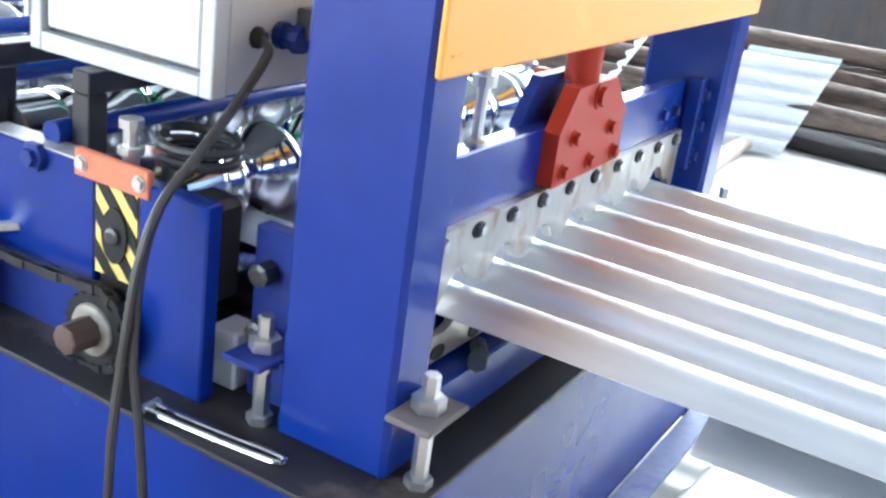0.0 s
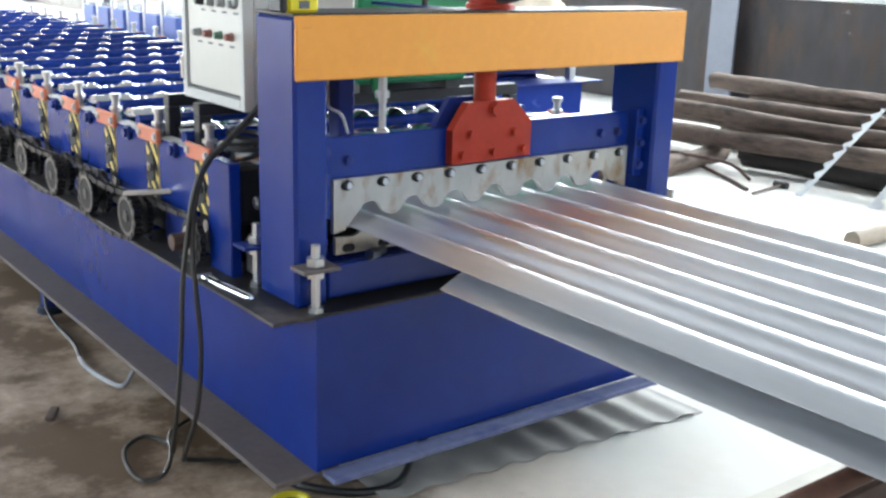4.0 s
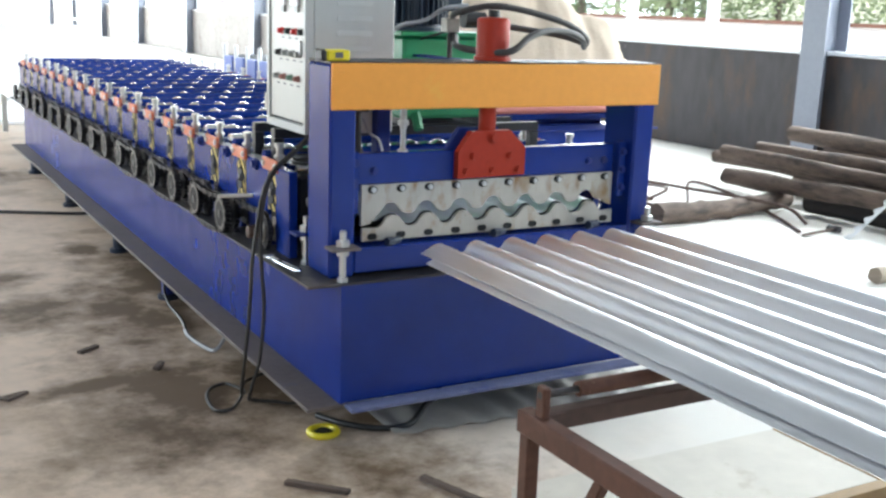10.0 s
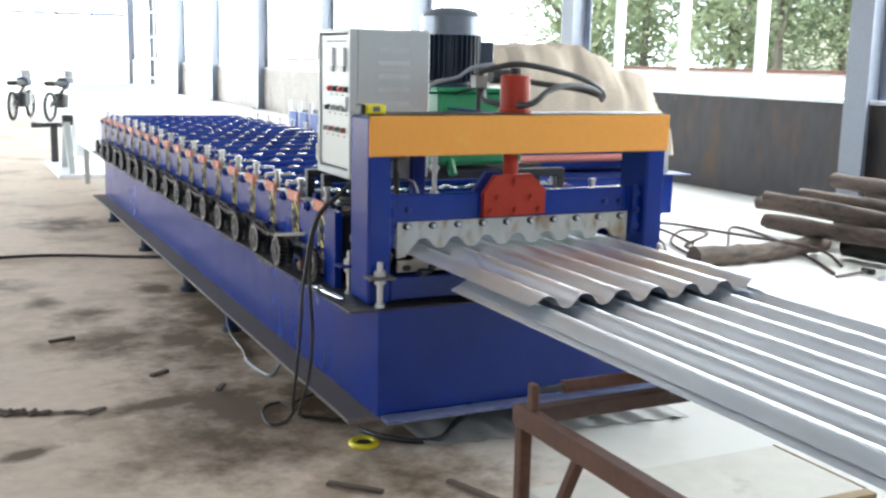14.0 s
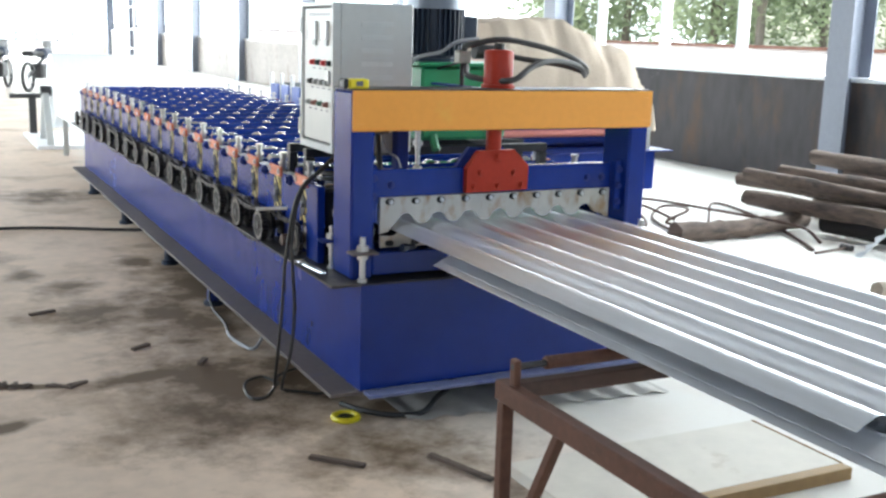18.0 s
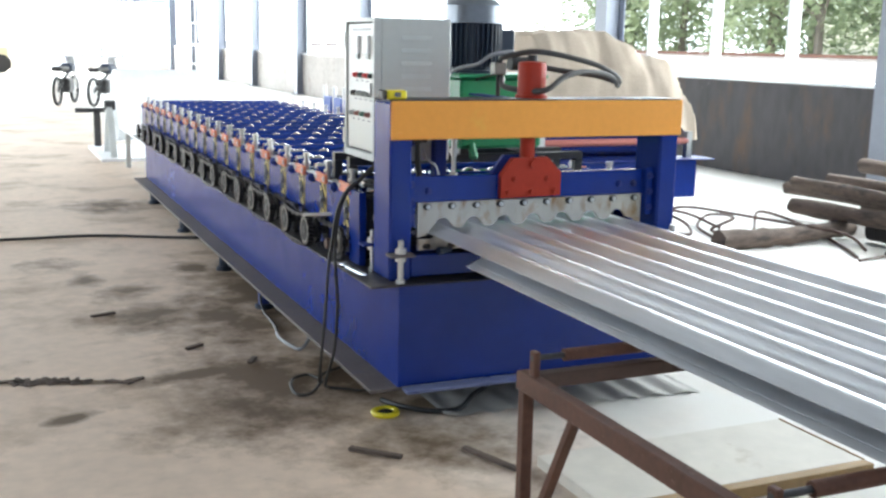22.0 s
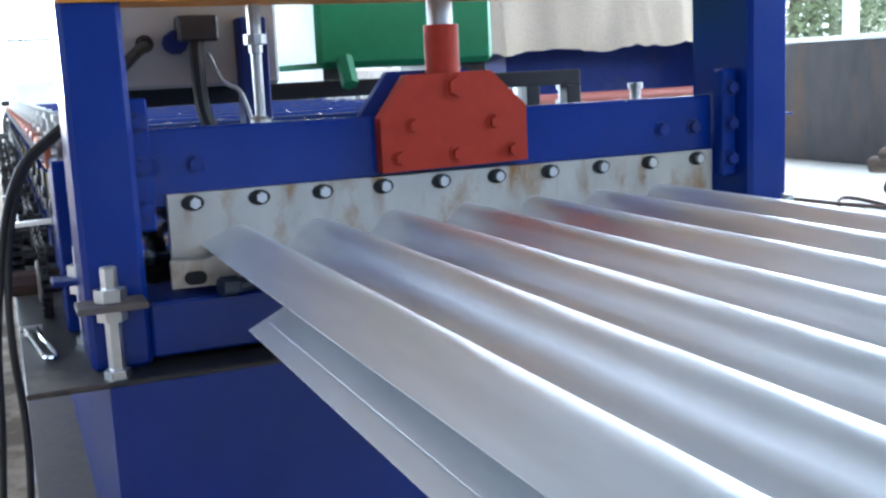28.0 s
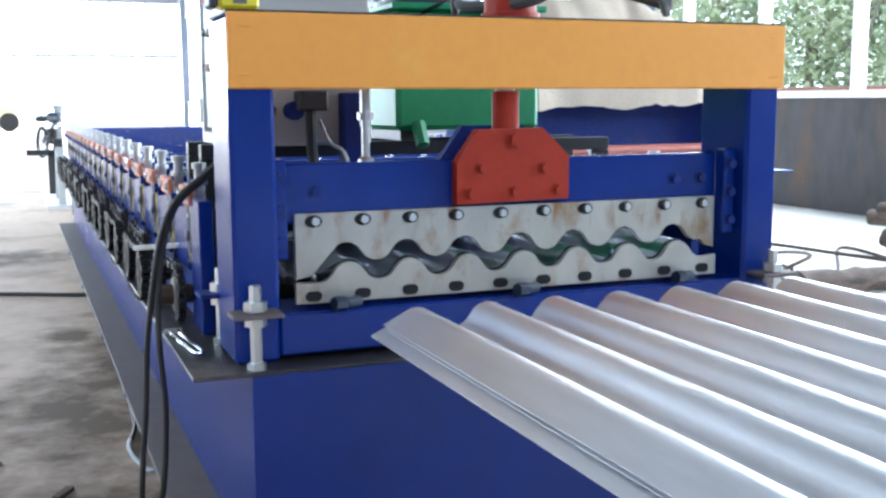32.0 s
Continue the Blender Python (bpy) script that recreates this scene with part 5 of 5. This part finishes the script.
log((3.4, 2.4, 0.075), (4.72, 2.5, 0.075), 0.07, 8, BARK, "round_beam", "brown weathered round beam on the floor", "loose beams", 0.25)
log((3.5, 0.73, 0.052), (4.75, 0.74, 0.048), 0.043, 9, PALEWOOD, "pale_pole", "pale round pole lying on the floor", "loose beams", 0.3)

bent = thing("bent_wire", 4.0, 3.0, 0, "bent rusty reinforcing wire lying in loops", "wire")
part("wire", tube([(3.3, 3.0, 0.02), (3.5, 3.15, 0.17), (3.68, 3.1, 0.2), (4.0, 2.75, 0.16), (4.25, 2.4, 0.13), (4.36, 2.15, 0.1), (4.4, 2.02, 0.015)], 0.012, 6), RUST_DARK, bent)
part("wire", tube([(3.15, 2.95, 0.012), (3.3, 3.25, 0.1), (3.55, 3.45, 0.14), (3.75, 3.3, 0.05), (3.6, 3.0, 0.012), (3.35, 2.95, 0.06), (3.45, 3.25, 0.16), (3.85, 3.4, 0.1), (4.0, 3.15, 0.012)], 0.012, 6), RUST_DARK, bent)
part("wire", tube([(3.65, 2.75, 0.015), (3.85, 3.25, 0.02), (4.15, 3.5, 0.06), (4.0, 3.0, 0.12), (3.75, 2.95, 0.04), (4.05, 2.85, 0.02), (4.5, 3.3, 0.1), (4.6, 2.9, 0.05), (4.35, 2.2, 0.015), (4.15, 1.85, 0.015)], 0.012, 6), RUST_DARK, bent)
ham = thing("hammer", 4.3, 1.8, 0, "small hammer with a wooden handle on the floor", "hammer")
part("handle", rod(B(), (4.08, 1.76, 0.016), (4.42, 1.8, 0.024), 0.01, 8), BARK, ham)
part("head", rod(B(), (4.424, 1.76, 0.024), (4.416, 1.85, 0.024), 0.022, 10), IRON, ham)


def leaning_strip(name, foot, head, wide, mat, waves, label):
    """A narrow offcut with one wavy edge, leaning on the logs."""
    foot, head = Vector(foot), Vector(head)
    d = (head - foot)
    side = Vector((0.35, -0.93, 0.0)).normalized()
    up = d.cross(side).normalized()
    b = B()
    n = waves * 8
    lo, hi = [], []
    for k in range(n + 1):
        c = foot + d * k / n
        w = wide * (0.75 + 0.3 * math.sin(6.2832 * waves * k / n))
        lo.append((b.verts.new(c), b.verts.new(c + up * 0.003)))
        hi.append((b.verts.new(c + side * w), b.verts.new(c + side * w + up * 0.003)))
    for k in range(n):
        for s in (0, 1):
            b.faces.new((lo[k][s], lo[k + 1][s], hi[k + 1][s], hi[k][s]))
        b.faces.new((lo[k][0], lo[k][1], lo[k + 1][1], lo[k + 1][0]))
        b.faces.new((hi[k][0], hi[k][1], hi[k + 1][1], hi[k + 1][0]))
    return solid(name, b, mat, label, "offcut", "offcuts", at=foot)


leaning_strip("sheet_offcut", (4.32, 1.585, 0.004), (4.96, 1.49, 0.5), -0.05, WHITE_SHEET, 9, "narrow white sheet offcut leaning on the logs")
leaning_strip("sheet_offcut", (4.4, 1.2, 0.004), (4.96, 1.114, 0.525), 0.07, WHITE_SHEET, 8, "narrow white sheet offcut leaning on the logs")
b = B()
foot, d, side = Vector((4.4, 1.02, 0.02)), Vector((0.4, -0.12, 0.5)), Vector((0.16, -0.46, 0.0))
nrm = d.cross(side).normalized()
N = 60
ga, gb = [], []
for k in range(N + 1):
    s = k / N
    c = foot + d * s + nrm * 0.027 * math.sin(6.2832 * 6.5 * s)
    ga.append((b.verts.new(c), b.verts.new(c + nrm * 0.0015)))
    gb.append((b.verts.new(c + side), b.verts.new(c + side + nrm * 0.0015)))
for k in range(N):
    for s in (0, 1):
        b.faces.new((ga[k][s], ga[k + 1][s], gb[k + 1][s], gb[k][s]))
    for g in (ga, gb):
        b.faces.new((g[k][0], g[k][1], g[k + 1][1], g[k + 1][0]))
solid("sheet_offcut", b, WHITE_SHEET, "white corrugated sheet offcut leaning on the logs", "offcut", "offcuts", smooth=True, at=foot)

# ---- strip entry, decoiler and far things ----
dec = thing("decoiler", 0.5, 9.4, 0, "black decoiler stand with a pale steel coil", "decoiler")
part("coil", lathe(B(), (0.12, 9.6, 0.62), (1, 0, 0), [(0, 0.25), (0.0, 0.42), (0.95, 0.42), (0.95, 0.25)], 36), COIL, dec, "pale bluish coil of sheet steel", True)
part("post", box(B(), -0.03, 0.05, 10.6, 10.7, 0.0, 0.5), IRON, dec)
part("arm", box(B(), -0.25, 0.9, 10.6, 10.7, 0.47, 0.53), IRON, dec)
part("spindle", rod(B(), (0.0, 9.6, 0.62), (1.3, 9.6, 0.62), 0.06, 12), IRON, dec)
for x in (0.05, 1.15):
    part("stand_leg", beam(B(), (x, 9.2, 0.0), (x, 9.6, 0.62), 0.07, 0.07), CABINET, dec)
    part("stand_leg", beam(B(), (x, 10.0, 0.0), (x, 9.6, 0.62), 0.07, 0.07), CABINET, dec)
part("base", box(B(), -0.1, 1.25, 9.1, 10.75, 0.0, 0.04), WHITE, dec)
ent = thing("entry_table", 0.6, 7.2, 0, "white entry table feeding the strip into the machine", "table")
part("top", box(B(), 0.05, 1.2, 6.6, 8.6, 0.42, 0.47, 0.004), WHITE, ent)
part("side_guard", prism(B(), [(8.5, 0.475), (6.7, 0.56), (8.5, 0.98)], 0.05, 0.058, "x"), WHITE, ent)
for x in (0.1, 1.12):
    for y in (6.7, 8.5):
        part("leg", box(B(), x, x + 0.05, y, y + 0.05, 0, 0.42), CABINET, ent)


def motorbike(x, y, turn):
    m = pose(x, y, 0, 0, 0, turn)
    o = thing("motorbike", x, y, 0, "dark motorbike parked at the far end", "motorbike", "parked motorbikes")

    def p(*a):
        return m @ Vector(a)
    for d in (-0.62, 0.62):
        wv = part("wheel", tube([p(d + 0.27 * math.cos(a), 0, 0.3 + 0.27 * math.sin(a)) for a in (6.2832 * k / 16 for k in range(17))], 0.034, 8, 2), BLACK, o)
        b = B()
        for k in range(6):
            a = 3.1416 * k / 6
            rod(b, p(d + 0.26 * math.cos(a), 0, 0.3 + 0.26 * math.sin(a)), p(d - 0.26 * math.cos(a), 0, 0.3 - 0.26 * math.sin(a)), 0.008, 6)
        part("spokes", b, BRIGHT, wv)
    part("engine", box(B(), -0.2, 0.2, -0.13, 0.13, 0.25, 0.55, 0.04, m), IRON, o)
    part("fuel_tank", box(B(), -0.02, 0.4, -0.13, 0.13, 0.66, 0.86, 0.06, m), MOTOR, o)
    part("seat", box(B(), -0.65, -0.02, -0.12, 0.12, 0.7, 0.8, 0.04, m), BLACK, o)
    b = B()
    rod(b, p(0.62, 0.06, 0.3), p(0.38, 0.06, 0.98), 0.025, 8)
    rod(b, p(0.62, -0.06, 0.3), p(0.38, -0.06, 0.98), 0.025, 8)
    part("fork", b, BRIGHT, o)
    part("handlebar", tube([p(0.28, -0.36, 1.05), p(0.38, -0.15, 1.0), p(0.38, 0.15, 1.0), p(0.28, 0.36, 1.05)], 0.016, 8), BRIGHT, o)
    part("headlamp", rod(B(), p(0.45, 0, 0.92), p(0.55, 0, 0.9), 0.09, 14), BRIGHT, o)
    part("frame", beam(B(), p(-0.62, 0, 0.3), p(0.4, 0, 0.75), 0.05, 0.05), IRON, o)


motorbike(0.35, 20.5, 70)
motorbike(1.1, 20.0, 62)

cart = thing("yellow_loader", -1.2, 42.0, 0, "small yellow loader parked at the far end", "loader")
part("body", box(B(), -2.0, -0.2, 41.2, 42.6, 0.45, 1.0, 0.08), LOADER, cart)
part("cab", box(B(), -1.8, -0.9, 41.4, 42.4, 1.0, 1.7, 0.06), LOADER, cart)
part("window", box(B(), -1.7, -1.0, 41.39, 41.398, 1.2, 1.6), GASKET, cart)
for x in (-1.8, -0.5):
    part("wheel", rod(B(), (x, 41.05, 0.35), (x, 41.3, 0.35), 0.35, 18), BLACK, cart)
    part("wheel", rod(B(), (x, 42.5, 0.35), (x, 42.75, 0.35), 0.35, 18), BLACK, cart)

# ---- motion ----
def motions():
    def rows(base, keys):
        return [(t, Matrix.Translation(base + Vector((0, y, z)))) for t, y, z in keys]

    walk(slide, rows(Vector((0.62, 0.06, 0.8)), [(0, 0, 0), (7.5, 0, 0), (7.7, 0, -0.006), (8.0, 0, -0.033), (8.45, 0, -0.065), (8.7, 0, -0.066), (9.0, 0, -0.05), (9.45, 0, -0.008), (9.7, 0, 0), (12, 0, 0), (27.4, 0, 0), (27.6, 0, -0.006), (28.0, 0, -0.036), (28.35, 0, -0.064), (28.6, 0, -0.064), (29.0, 0, -0.036), (29.35, 0, -0.004), (29.6, 0, 0), (32, 0, 0)]))
    low = LOWEST + 0.006 - FEED_Z
    walk(sheet_mid, rows(Vector((SX, 0.03, FEED_Z)), [(0, 2.28, 0), (7.4, 0.06, 0), (7.7, 0.03, 0), (8.3, 0.02, -0.004), (8.6, 0.0, -0.03), (8.9, -0.09, low), (9.4, -0.2, low), (10.0, -0.3, low), (10.6, -0.385, low), (11.0, -0.402, low), (14, -0.402, low), (32, -0.402, low)]))
    low = LOWEST + 0.012 - FEED_Z
    walk(sheet_new, rows(Vector((SX, 0.03, FEED_Z)), [(0, 7.28, 0), (7.4, 5.06, 0), (7.7, 5.02, 0), (10.6, 5.02, 0), (11.1, 4.935, 0), (12.0, 4.735, 0), (13.0, 4.445, 0), (14.0, 4.15, 0), (15.0, 3.84, 0), (18.0, 2.89, 0), (26.5, 0.32, 0), (27.3, 0.08, 0), (27.6, 0.03, 0), (28.2, 0.02, -0.004), (28.45, 0.0, -0.03), (28.7, -0.06, low), (29.0, -0.22, low), (29.5, -0.35, low), (30.5, -0.38, low), (32, -0.38, low)]))


motions()
